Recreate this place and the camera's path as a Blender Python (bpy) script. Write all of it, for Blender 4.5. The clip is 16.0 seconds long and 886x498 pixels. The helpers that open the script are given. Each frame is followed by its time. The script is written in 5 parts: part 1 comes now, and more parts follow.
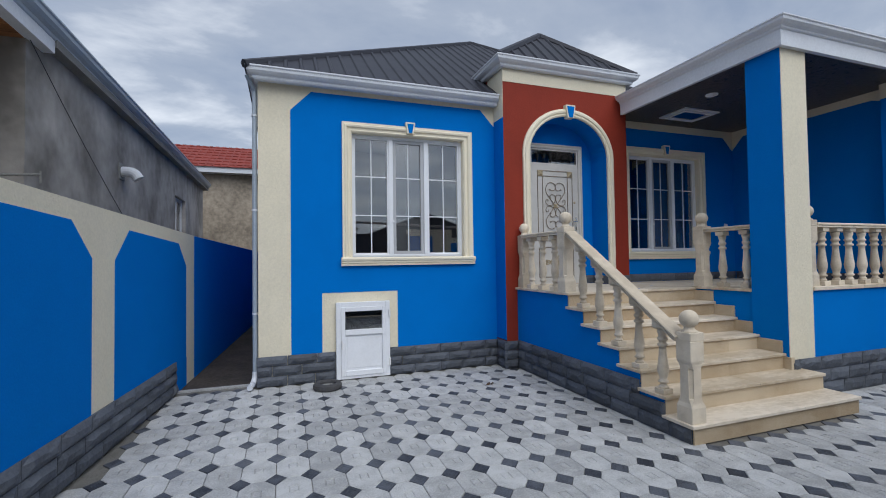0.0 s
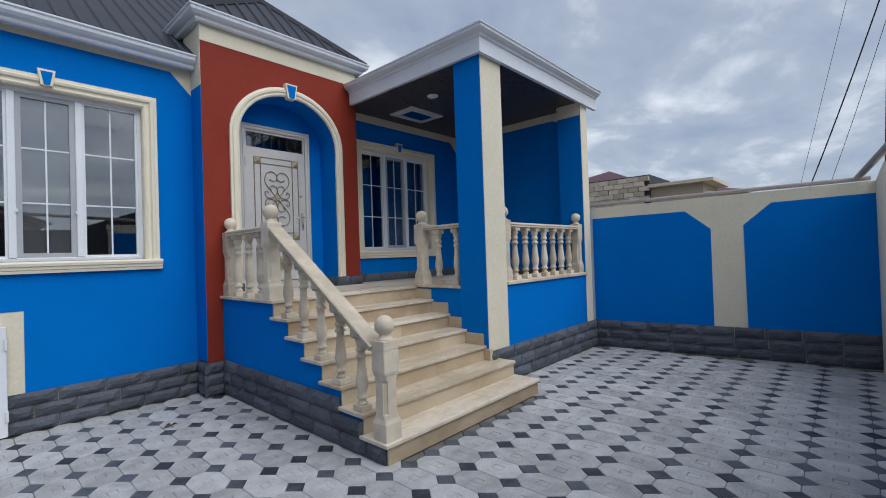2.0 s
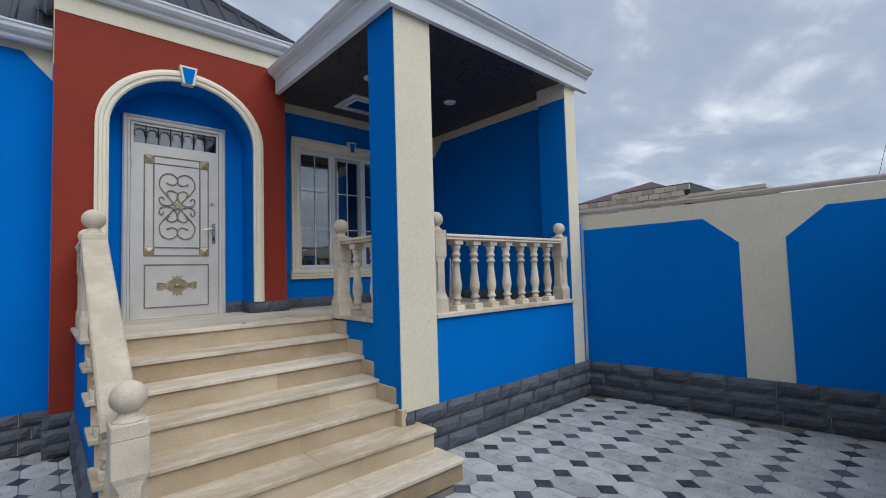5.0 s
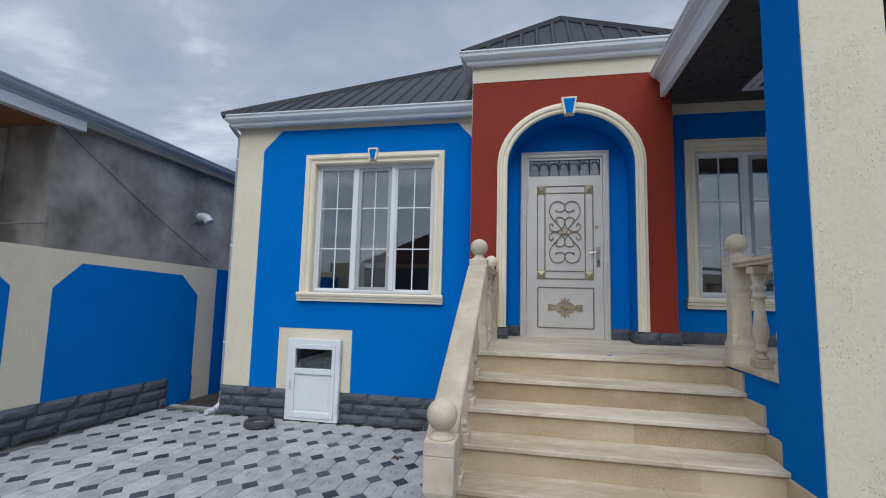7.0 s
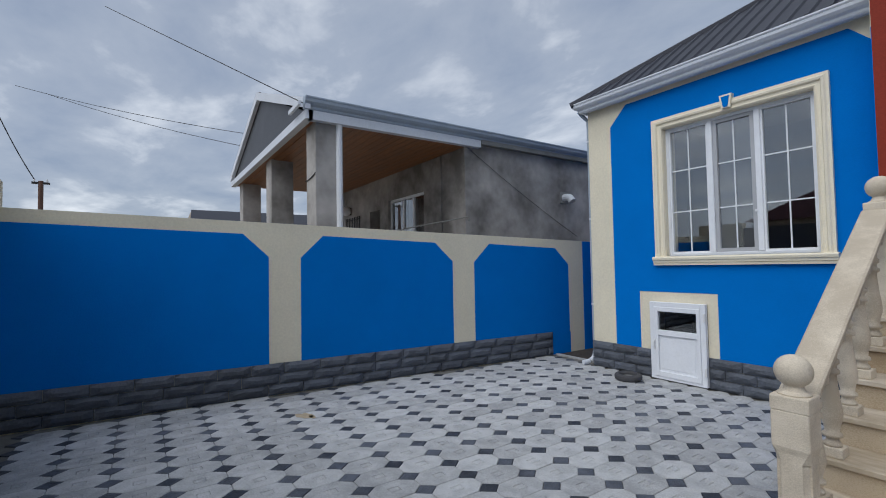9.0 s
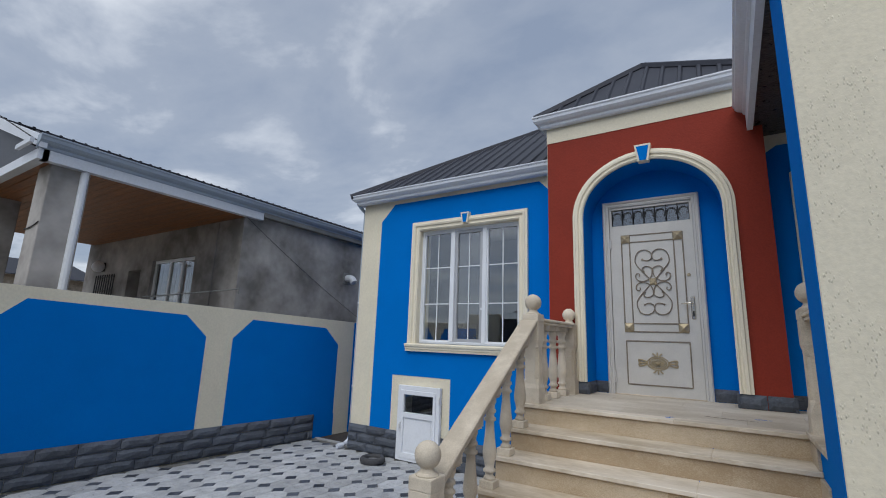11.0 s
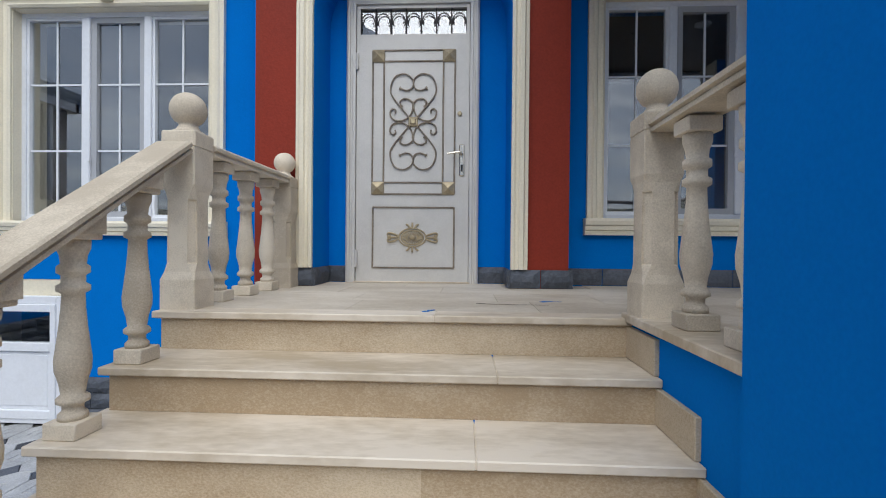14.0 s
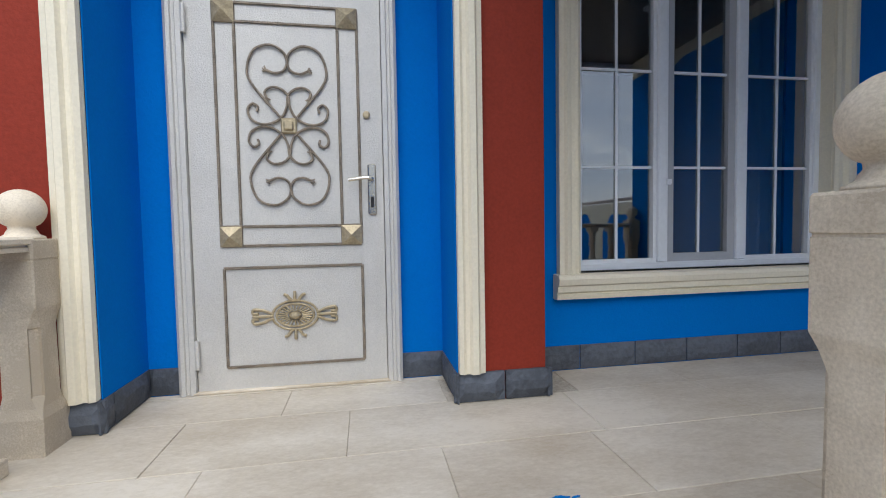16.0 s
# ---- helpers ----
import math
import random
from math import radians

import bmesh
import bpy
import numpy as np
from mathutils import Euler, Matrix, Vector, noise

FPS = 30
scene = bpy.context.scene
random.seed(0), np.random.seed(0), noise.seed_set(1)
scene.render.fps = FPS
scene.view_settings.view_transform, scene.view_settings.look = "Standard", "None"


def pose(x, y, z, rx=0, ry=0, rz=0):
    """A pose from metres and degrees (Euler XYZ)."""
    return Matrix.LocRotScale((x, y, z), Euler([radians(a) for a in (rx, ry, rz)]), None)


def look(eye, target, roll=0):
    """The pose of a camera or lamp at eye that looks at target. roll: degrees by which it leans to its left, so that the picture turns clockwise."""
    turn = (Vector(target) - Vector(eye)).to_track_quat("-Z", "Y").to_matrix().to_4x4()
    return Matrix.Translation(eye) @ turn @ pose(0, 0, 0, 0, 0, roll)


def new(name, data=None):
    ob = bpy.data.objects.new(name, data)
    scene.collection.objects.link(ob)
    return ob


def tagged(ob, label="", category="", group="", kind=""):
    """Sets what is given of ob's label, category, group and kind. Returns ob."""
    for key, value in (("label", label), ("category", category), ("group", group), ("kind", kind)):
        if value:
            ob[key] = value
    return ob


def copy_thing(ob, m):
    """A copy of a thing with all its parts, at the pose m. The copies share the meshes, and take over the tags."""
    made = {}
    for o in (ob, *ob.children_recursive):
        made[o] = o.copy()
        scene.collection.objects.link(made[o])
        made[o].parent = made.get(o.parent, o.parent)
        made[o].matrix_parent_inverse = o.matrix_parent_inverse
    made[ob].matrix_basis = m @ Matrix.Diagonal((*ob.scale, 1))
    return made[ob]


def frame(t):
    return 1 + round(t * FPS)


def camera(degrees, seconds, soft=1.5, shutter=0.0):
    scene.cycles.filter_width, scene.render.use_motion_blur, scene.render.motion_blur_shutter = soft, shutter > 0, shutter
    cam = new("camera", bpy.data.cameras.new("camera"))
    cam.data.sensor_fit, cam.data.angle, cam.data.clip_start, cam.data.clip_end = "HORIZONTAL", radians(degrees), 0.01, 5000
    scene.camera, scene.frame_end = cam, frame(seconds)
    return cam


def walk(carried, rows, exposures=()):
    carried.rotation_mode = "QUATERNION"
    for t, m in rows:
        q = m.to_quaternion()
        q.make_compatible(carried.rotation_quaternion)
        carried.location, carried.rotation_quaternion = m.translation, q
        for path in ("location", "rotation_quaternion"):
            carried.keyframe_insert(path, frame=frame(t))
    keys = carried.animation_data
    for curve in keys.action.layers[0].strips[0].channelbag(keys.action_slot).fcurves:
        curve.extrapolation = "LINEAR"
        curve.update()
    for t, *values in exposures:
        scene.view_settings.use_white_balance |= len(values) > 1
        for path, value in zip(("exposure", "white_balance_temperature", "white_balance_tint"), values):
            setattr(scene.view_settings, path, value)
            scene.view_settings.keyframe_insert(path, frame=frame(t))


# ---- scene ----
cam = camera(89.4, 16.0, soft=1.0)
PATH = [
    (0, (-0.091, -0.044, 1.543), (0.577, 1.84, 1.595), -0.8),
    (0.5, (0.092, 0.109, 1.572), (1.04, 1.87, 1.61), -0.8),
    (1, (0.296, 0.191, 1.547), (1.513, 1.779, 1.554), -1.4),
    (1.5, (0.606, 0.211, 1.553), (1.917, 1.721, 1.575), -1.5),
    (2, (0.922, 0.204, 1.546), (2.401, 1.55, 1.57), -1.9),
    (2.5, (1.263, 0.23, 1.528), (3.019, 1.188, 1.568), -2.2),
    (3, (1.543, 0.217, 1.501), (3.365, 1.039, 1.537), -2.2),
    (3.2, (1.686, 0.191, 1.507), (3.512, 1.004, 1.544), -2.3),
    (5.3, (2.991, 0.325, 1.593), (4.126, 1.968, 1.709), -1.7),
    (5.5, (3.099, 0.386, 1.619), (4.09, 2.119, 1.751), -1.8),
    (6, (3.296, 0.532, 1.677), (3.98, 2.4, 1.883), -0.7),
    (6.5, (3.395, 0.592, 1.639), (3.608, 2.567, 1.868), 0.5),
    (7, (3.555, 0.607, 1.609), (3.175, 2.56, 1.813), 1.4),
    (7.5, (3.626, 0.55, 1.546), (2.726, 2.327, 1.714), 1.3),
    (8, (3.705, 0.419, 1.534), (2.263, 1.8, 1.657), 0.2),
    (8.2, (3.746, 0.338, 1.527), (2.12, 1.497, 1.64), 0.2),
    (10.3, (4.453, 0.295, 1.595), (2.79, 1.407, 1.635), -1.7),
    (10.5, (4.518, 0.381, 1.588), (3.007, 1.68, 1.769), -0.8),
    (11, (4.648, 0.568, 1.665), (3.592, 2.219, 2.063), 2.0),
    (11.5, (4.654, 0.735, 1.664), (4.162, 2.627, 2.085), 0.6),
    (12, (4.596, 1.004, 1.657), (4.53, 2.959, 2.073), -0.4),
    (12.5, (4.587, 1.261, 1.596), (4.77, 3.235, 1.858), -0.3),
    (13, (4.552, 1.662, 1.534), (4.557, 3.658, 1.669), -0.1),
    (13.5, (4.457, 2.106, 1.449), (4.372, 4.104, 1.463), 0.2),
    (14, (4.362, 2.588, 1.433), (4.268, 4.586, 1.419), 0.5),
    (14.5, (4.303, 3.054, 1.5), (4.147, 5.048, 1.471), 0.1),
    (15, (4.198, 3.378, 1.64), (4.079, 5.372, 1.554), -1.0),
    (15.5, (4.294, 3.611, 1.758), (4.387, 5.607, 1.662), -1.1),
    (16, (4.297, 3.818, 1.9), (4.64, 5.786, 1.804), -1.0),
]

EXPOSURE = [(0, 0.38), (1.5, 0.36), (3, 0.50), (6, 0.40), (8, 0.33), (10.5, 0.20), (12, 0.40), (13, 0.55), (13.5, 0.52), (14.5, 0.70), (15.5, 0.85), (16, 0.94)]
walk(cam, [(t, look(eye, target, roll)) for t, eye, target, roll in PATH], EXPOSURE)

# ---- world and sun ----
SUN_ELEV, SUN_AZ = 52, 174
world = bpy.data.worlds.new("overcast_sky")
scene.world = world
world.use_nodes = True
wt = world.node_tree
wt.nodes.clear()


def wnode(kind, **kw):
    n = wt.nodes.new(kind)
    for k, v in kw.items():
        n.inputs[k].default_value = v
    return n


sky = wt.nodes.new("ShaderNodeTexSky")
sky.sky_type, sky.sun_disc = "NISHITA", False
sky.sun_elevation, sky.sun_rotation = radians(SUN_ELEV), radians(SUN_AZ)
coord = wt.nodes.new("ShaderNodeTexCoord")
# clouds lie on a plane overhead: divide the direction by its height
sep = wt.nodes.new("ShaderNodeSeparateXYZ")
wt.links.new(coord.outputs["Generated"], sep.inputs[0])
hgt = wnode("ShaderNodeMath")
hgt.operation = "MAXIMUM"
hgt.inputs[1].default_value = 0.0
wt.links.new(sep.outputs["Z"], hgt.inputs[0])
hgt2 = wnode("ShaderNodeMath")
hgt2.operation = "ADD"
hgt2.inputs[1].default_value = 0.16
wt.links.new(hgt.outputs[0], hgt2.inputs[0])
plane = wt.nodes.new("ShaderNodeVectorMath")
plane.operation = "DIVIDE"
comb = wt.nodes.new("ShaderNodeCombineXYZ")
for i in range(3):
    wt.links.new(hgt2.outputs[0], comb.inputs[i])
wt.links.new(coord.outputs["Generated"], plane.inputs[0])
wt.links.new(comb.outputs[0], plane.inputs[1])
mapp = wt.nodes.new("ShaderNodeMapping")
mapp.inputs["Rotation"].default_value = (0, 0, radians(-50))
mapp.inputs["Scale"].default_value = (1.0, 1.45, 1.0)
wt.links.new(plane.outputs[0], mapp.inputs[0])
big = wnode("ShaderNodeTexNoise", Scale=1.5, Detail=8.0, Roughness=0.55, Distortion=0.2)
wt.links.new(mapp.outputs[0], big.inputs["Vector"])
ramp = wt.nodes.new("ShaderNodeValToRGB")
els = ramp.color_ramp.elements
els[0].position, els[0].color = 0.33, (0.245, 0.300, 0.405, 1)
els[1].position, els[1].color = 0.72, (0.70, 0.74, 0.80, 1)
mid = els.new(0.52)
mid.color = (0.335, 0.385, 0.475, 1)
wt.links.new(big.outputs["Fac"], ramp.inputs[0])
dim = wnode("ShaderNodeMixRGB", Fac=1.0)
dim.blend_type = "MULTIPLY"
dim.inputs[2].default_value = (0.10, 0.10, 0.10, 1)
wt.links.new(sky.outputs[0], dim.inputs[1])
mix = wnode("ShaderNodeMixRGB", Fac=0.86)
wt.links.new(dim.outputs[0], mix.inputs[1])
wt.links.new(ramp.outputs[0], mix.inputs[2])
back = wnode("ShaderNodeBackground", Strength=1.0)
wt.links.new(mix.outputs[0], back.inputs[0])
wout = wt.nodes.new("ShaderNodeOutputWorld")
wt.links.new(back.outputs[0], wout.inputs[0])

sun = new("sun", bpy.data.lights.new("sun", "SUN"))
sun.data.energy, sun.data.angle, sun.data.color = 1.6, radians(60), (0.97, 0.985, 1.0)
az, el = radians(SUN_AZ), radians(SUN_ELEV)
sun.matrix_world = look((math.sin(az) * math.cos(el) * 20, math.cos(az) * math.cos(el) * 20, math.sin(el) * 20), (0, 0, 0))

# ---- materials ----


def material(name, base, rough=0.7, metal=0.0, vary=0.12, scale=3.0, fine=60.0, bump=0.15, bump_scale=None, tint=None, per_piece=0.0, grain_share=0.5, drips=0.0, spec=0.5, stretch=None):
    """Paint, plaster, stone or metal: colour at two scales, fine relief, some change of gloss."""
    m = bpy.data.materials.new(name)
    m.use_nodes = True
    nt = m.node_tree
    bs = nt.nodes["Principled BSDF"]
    bs.inputs["Metallic"].default_value = metal
    bs.inputs["Specular IOR Level"].default_value = spec
    tc = nt.nodes.new("ShaderNodeNewGeometry")
    vec = tc.outputs["Position"]
    if stretch:
        mp = nt.nodes.new("ShaderNodeMapping")
        mp.inputs["Scale"].default_value = stretch
        nt.links.new(vec, mp.inputs[0])
        vec = mp.outputs[0]

    def noise_node(sc, detail):
        n = nt.nodes.new("ShaderNodeTexNoise")
        n.inputs["Scale"].default_value, n.inputs["Detail"].default_value = sc, detail
        n.inputs["Roughness"].default_value = 0.6
        nt.links.new(vec, n.inputs["Vector"])
        return n.outputs["Fac"]

    coarse, grain = noise_node(scale, 4), noise_node(fine, 3)
    add = nt.nodes.new("ShaderNodeMath")
    add.operation = "MULTIPLY_ADD"
    nt.links.new(grain, add.inputs[0])
    add.inputs[1].default_value = grain_share
    half = nt.nodes.new("ShaderNodeMath")
    half.operation = "MULTIPLY"
    nt.links.new(coarse, half.inputs[0])
    half.inputs[1].default_value = 1 - grain_share
    nt.links.new(half.outputs[0], add.inputs[2])
    fac = add.outputs[0]
    if per_piece:
        info = nt.nodes.new("ShaderNodeObjectInfo")
        isl = nt.nodes.new("ShaderNodeNewGeometry")
        s1 = nt.nodes.new("ShaderNodeMath")
        s1.operation = "ADD"
        nt.links.new(info.outputs["Random"], s1.inputs[0])
        nt.links.new(isl.outputs["Random Per Island"], s1.inputs[1])
        fr = nt.nodes.new("ShaderNodeMath")
        fr.operation = "FRACT"
        nt.links.new(s1.outputs[0], fr.inputs[0])
        s2 = nt.nodes.new("ShaderNodeMath")
        s2.operation = "MULTIPLY_ADD"
        nt.links.new(fr.outputs[0], s2.inputs[0])
        s2.inputs[1].default_value = per_piece
        nt.links.new(fac, s2.inputs[2])
        s3 = nt.nodes.new("ShaderNodeMath")
        s3.operation = "SUBTRACT"
        nt.links.new(s2.outputs[0], s3.inputs[0])
        s3.inputs[1].default_value = per_piece / 2
        fac = s3.outputs[0]
    cr = nt.nodes.new("ShaderNodeValToRGB")
    lo = [max(0, c * (1 - vary)) for c in base]
    hi = [min(1, c * (1 + vary)) for c in (tint or base)]
    cr.color_ramp.elements[0].position, cr.color_ramp.elements[0].color = 0.37, (*lo, 1)
    cr.color_ramp.elements[1].position, cr.color_ramp.elements[1].color = 0.63, (*hi, 1)
    nt.links.new(fac, cr.inputs[0])
    nt.links.new(cr.outputs[0], bs.inputs["Base Color"])
    rr = nt.nodes.new("ShaderNodeMapRange")
    rr.inputs["To Min"].default_value, rr.inputs["To Max"].default_value = max(0.02, rough - 0.1), min(1, rough + 0.1)
    nt.links.new(coarse, rr.inputs["Value"])
    nt.links.new(rr.outputs[0], bs.inputs["Roughness"])
    if bump:
        bp = nt.nodes.new("ShaderNodeBump")
        bp.inputs["Strength"].default_value, bp.inputs["Distance"].default_value = bump, 0.01
        nt.links.new(noise_node(bump_scale, 4) if bump_scale else grain, bp.inputs["Height"])
        nt.links.new(bp.outputs[0], bs.inputs["Normal"])
    if drips:
        # sparse hardened paint drops
        vo = nt.nodes.new("ShaderNodeTexVoronoi")
        vo.inputs["Scale"].default_value = 75
        vm = nt.nodes.new("ShaderNodeMapping")
        vm.inputs["Scale"].default_value = (1.0, 1.0, 0.45)
        nt.links.new(vec, vm.inputs[0])
        nt.links.new(vm.outputs[0], vo.inputs["Vector"])
        dot = nt.nodes.new("ShaderNodeMapRange")
        dot.inputs["From Min"].default_value, dot.inputs["From Max"].default_value = 0.05, 0.34
        dot.inputs["To Min"].default_value, dot.inputs["To Max"].default_value = 1.0, 0.0
        nt.links.new(vo.outputs["Distance"], dot.inputs["Value"])
        where = nt.nodes.new("ShaderNodeMapRange")
        where.inputs["From Min"].default_value, where.inputs["From Max"].default_value = 0.50, 0.60
        nt.links.new(noise_node(5.0, 2), where.inputs["Value"])
        mul = nt.nodes.new("ShaderNodeMath")
        mul.operation = "MULTIPLY"
        nt.links.new(dot.outputs[0], mul.inputs[0])
        nt.links.new(where.outputs[0], mul.inputs[1])
        b2 = nt.nodes.new("ShaderNodeBump")
        b2.inputs["Strength"].default_value, b2.inputs["Distance"].default_value = drips, 0.006
        nt.links.new(mul.outputs[0], b2.inputs["Height"])
        nt.links.new(bp.outputs[0], b2.inputs["Normal"])
        nt.links.new(b2.outputs[0], bs.inputs["Normal"])
    return m


BLUE = material("blue_paint", (0.0, 0.165, 0.56), 0.85, spec=0.04, vary=0.05, scale=1.6, fine=90, bump=0.15, bump_scale=45, drips=0.12)
CREAM = material("cream_paint", (0.74, 0.675, 0.52), 0.75, vary=0.07, scale=1.4, fine=40, bump=0.25, bump_scale=40, drips=0.7)
TRIM = material("cream_trim", (0.80, 0.73, 0.57), 0.6, vary=0.06, scale=2.5, fine=70, bump=0.12)
RED = material("red_brown_paint", (0.26, 0.034, 0.018), 0.68, spec=0.2, vary=0.12, scale=1.5, fine=80, bump=0.3, bump_scale=40)
PLINTH = material("grey_painted_split_stone", (0.085, 0.096, 0.116), 0.75, vary=0.28, scale=6, fine=45, bump=0.6, bump_scale=30, per_piece=0.22)
MORTAR = material("dark_mortar", (0.04, 0.045, 0.055), 0.9, vary=0.2)
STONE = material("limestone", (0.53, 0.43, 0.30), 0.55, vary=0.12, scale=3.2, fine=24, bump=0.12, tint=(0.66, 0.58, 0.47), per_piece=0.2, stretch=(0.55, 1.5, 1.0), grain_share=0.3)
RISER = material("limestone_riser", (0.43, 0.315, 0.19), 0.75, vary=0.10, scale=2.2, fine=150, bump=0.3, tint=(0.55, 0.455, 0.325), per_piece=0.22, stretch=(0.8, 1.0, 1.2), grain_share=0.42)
FLOORSTONE = material("dusty_limestone_paving", (0.52, 0.44, 0.335), 0.8, vary=0.10, scale=1.5, fine=45, bump=0.2, bump_scale=12, tint=(0.60, 0.54, 0.45), per_piece=0.14, stretch=(1.0, 1.9, 1.0), grain_share=0.3)
CARVED = material("carved_limestone", (0.56, 0.475, 0.36), 0.85, vary=0.13, scale=5, fine=160, bump=0.32, bump_scale=150, tint=(0.66, 0.58, 0.46), per_piece=0.22, grain_share=0.4)
OCTA = material("light_grey_paver", (0.365, 0.37, 0.37), 0.75, vary=0.16, scale=7.0, fine=90, bump=0.25, tint=(0.465, 0.47, 0.468), per_piece=0.16)
DIAMOND = material("charcoal_paver", (0.040, 0.048, 0.065), 0.6, vary=0.4, scale=8, fine=120, bump=0.25, tint=(0.075, 0.083, 0.10), per_piece=0.25)
JOINT = material("sandy_joint", (0.16, 0.155, 0.14), 0.95, vary=0.3, scale=7, fine=90, bump=0.4)
ROOF = material("dark_grey_sheet_metal", (0.032, 0.034, 0.046), 0.52, metal=0.2, vary=0.15, scale=2, fine=40, bump=0.03)
WHITE = material("white_pvc", (0.78, 0.80, 0.83), 0.35, vary=0.04, scale=3, fine=40, bump=0.02)
GUTTER = material("white_coated_metal", (0.66, 0.69, 0.74), 0.4, vary=0.07, scale=2, fine=40, bump=0.03)
CEIL = material("dark_brown_patterned_panel", (0.024, 0.019, 0.017), 0.30, vary=0.6, scale=14, fine=40, bump=0.9, bump_scale=42, tint=(0.055, 0.042, 0.036))
DOORPAINT = material("silver_white_hammered_paint", (0.60, 0.58, 0.54), 0.42, metal=0.15, vary=0.08, scale=4, fine=150, bump=0.35, bump_scale=130)
ROPE = material("aged_brass_rope", (0.27, 0.22, 0.165), 0.45, metal=0.5, vary=0.35, scale=20, fine=160, bump=0.5, bump_scale=200)
GOLD = material("gold_paint", (0.44, 0.36, 0.23), 0.45, metal=0.4, vary=0.25, scale=15, fine=90, bump=0.15)
CHROME = material("brushed_steel", (0.62, 0.58, 0.50), 0.25, metal=1.0, vary=0.1, scale=8, fine=60, bump=0.03)
IRON = material("black_iron", (0.03, 0.03, 0.032), 0.5, metal=0.4, vary=0.2)
RUBBER = material("old_rubber", (0.055, 0.055, 0.058), 0.8, vary=0.25, scale=12, fine=70, bump=0.3)
EARTH = material("dark_damp_earth", (0.05, 0.041, 0.034), 0.95, vary=0.5, scale=2.5, fine=25, bump=0.9, bump_scale=18)
FIELD = material("dry_ground", (0.20, 0.17, 0.13), 0.95, vary=0.3, scale=0.4, fine=9, bump=0.5, bump_scale=6)
RENDERED = material("raw_cement_render", (0.25, 0.234, 0.215), 0.9, vary=0.30, scale=0.9, fine=3.5, bump=0.25, bump_scale=25, tint=(0.38, 0.36, 0.34), grain_share=0.22)
TANWALL = material("stained_sand_plaster", (0.34, 0.29, 0.23), 0.9, vary=0.35, scale=1.0, fine=9, bump=0.4, bump_scale=16)
WOODCEIL = material("varnished_wood_lining", (0.27, 0.11, 0.04), 0.45, vary=0.4, scale=2.0, fine=12, bump=0.1, stretch=(0.6, 6.0, 1.0))
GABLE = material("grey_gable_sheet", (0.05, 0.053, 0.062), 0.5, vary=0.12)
REDTILE = material("red_roof_tile_sheet", (0.25, 0.040, 0.028), 0.6, vary=0.2, scale=3)
MAROON = material("maroon_roof_sheet", (0.10, 0.035, 0.045), 0.5, vary=0.15, scale=1)
BLOCK = material("sawn_shell_limestone_block", (0.52, 0.45, 0.36), 0.9, vary=0.2, scale=2, fine=20, bump=0.4, per_piece=0.5)
PIPE = material("pinkish_grey_painted_pipe", (0.33, 0.29, 0.28), 0.55, vary=0.15, scale=6, fine=50, bump=0.08)
POLE = material("weathered_concrete_pole", (0.22, 0.22, 0.21), 0.85, vary=0.2, scale=3)
RUST = material("rusty_pole", (0.13, 0.07, 0.05), 0.8, vary=0.3, scale=6)
CABLE = material("black_cable", (0.02, 0.02, 0.022), 0.6, vary=0.1)
# plaster coloured near black in place of the shade inside the rooms
DARKROOM = material("shade_toned_room_plaster", (0.055, 0.055, 0.06), 0.9, vary=0.1, scale=1)
CURTAIN = material("grey_curtain", (0.30, 0.32, 0.34), 0.9, vary=0.15, scale=4, stretch=(10, 10, 0.5))
NET = material("grey_insect_screen", (0.07, 0.072, 0.078), 0.7, vary=0.1, scale=200, fine=400, bump=0)
BAG = material("black_plastic_bag", (0.012, 0.013, 0.02), 0.3, vary=0.3, scale=15, bump=0.3)
PLASTIC = material("white_plastic", (0.75, 0.75, 0.74), 0.4, vary=0.05)
NGUT = material("blue_grey_gutter", (0.34, 0.40, 0.47), 0.4, vary=0.1)
LENS = material("frosted_lamp_lens", (0.72, 0.73, 0.76), 0.3, vary=0.05)

GLASS = bpy.data.materials.new("window_glass")
GLASS.use_nodes = True
gb = GLASS.node_tree.nodes["Principled BSDF"]
gb.inputs["Base Color"].default_value = (0.80, 0.84, 0.86, 1)
gb.inputs["Transmission Weight"].default_value = 1.0
gb.inputs["Roughness"].default_value = 0.01
gb.inputs["IOR"].default_value = 2.35
MIRROR = bpy.data.materials.new("mirror_panel")
MIRROR.use_nodes = True
mb = MIRROR.node_tree.nodes["Principled BSDF"]
mb.inputs["Base Color"].default_value = (0.38, 0.40, 0.42, 1)
mb.inputs["Metallic"].default_value, mb.inputs["Roughness"].default_value = 1.0, 0.08

# ---- building helpers ----


def world_of(ob):
    m = ob.matrix_basis
    return world_of(ob.parent) @ ob.matrix_parent_inverse @ m if ob.parent else m


def part(name, bm, mat, parent=None, label="", smooth=False):
    """One mesh object from a bmesh in world metres, under a thing or a part."""
    me = bpy.data.meshes.new(name)
    bmesh.ops.recalc_face_normals(bm, faces=bm.faces)
    bm.to_mesh(me)
    bm.free()
    me.materials.append(mat)
    if smooth:
        for p in me.polygons:
            p.use_smooth = True
    ob = new(name, me)
    if parent:
        ob.parent = parent
        ob.matrix_parent_inverse = world_of(parent).inverted()
    return tagged(ob, label)


def thing(name, at, label, category, group="", kind=""):
    ob = new(name)
    ob.empty_display_size = 0.1
    ob.matrix_basis = Matrix.Translation(at)
    return tagged(ob, label, category, group, kind)


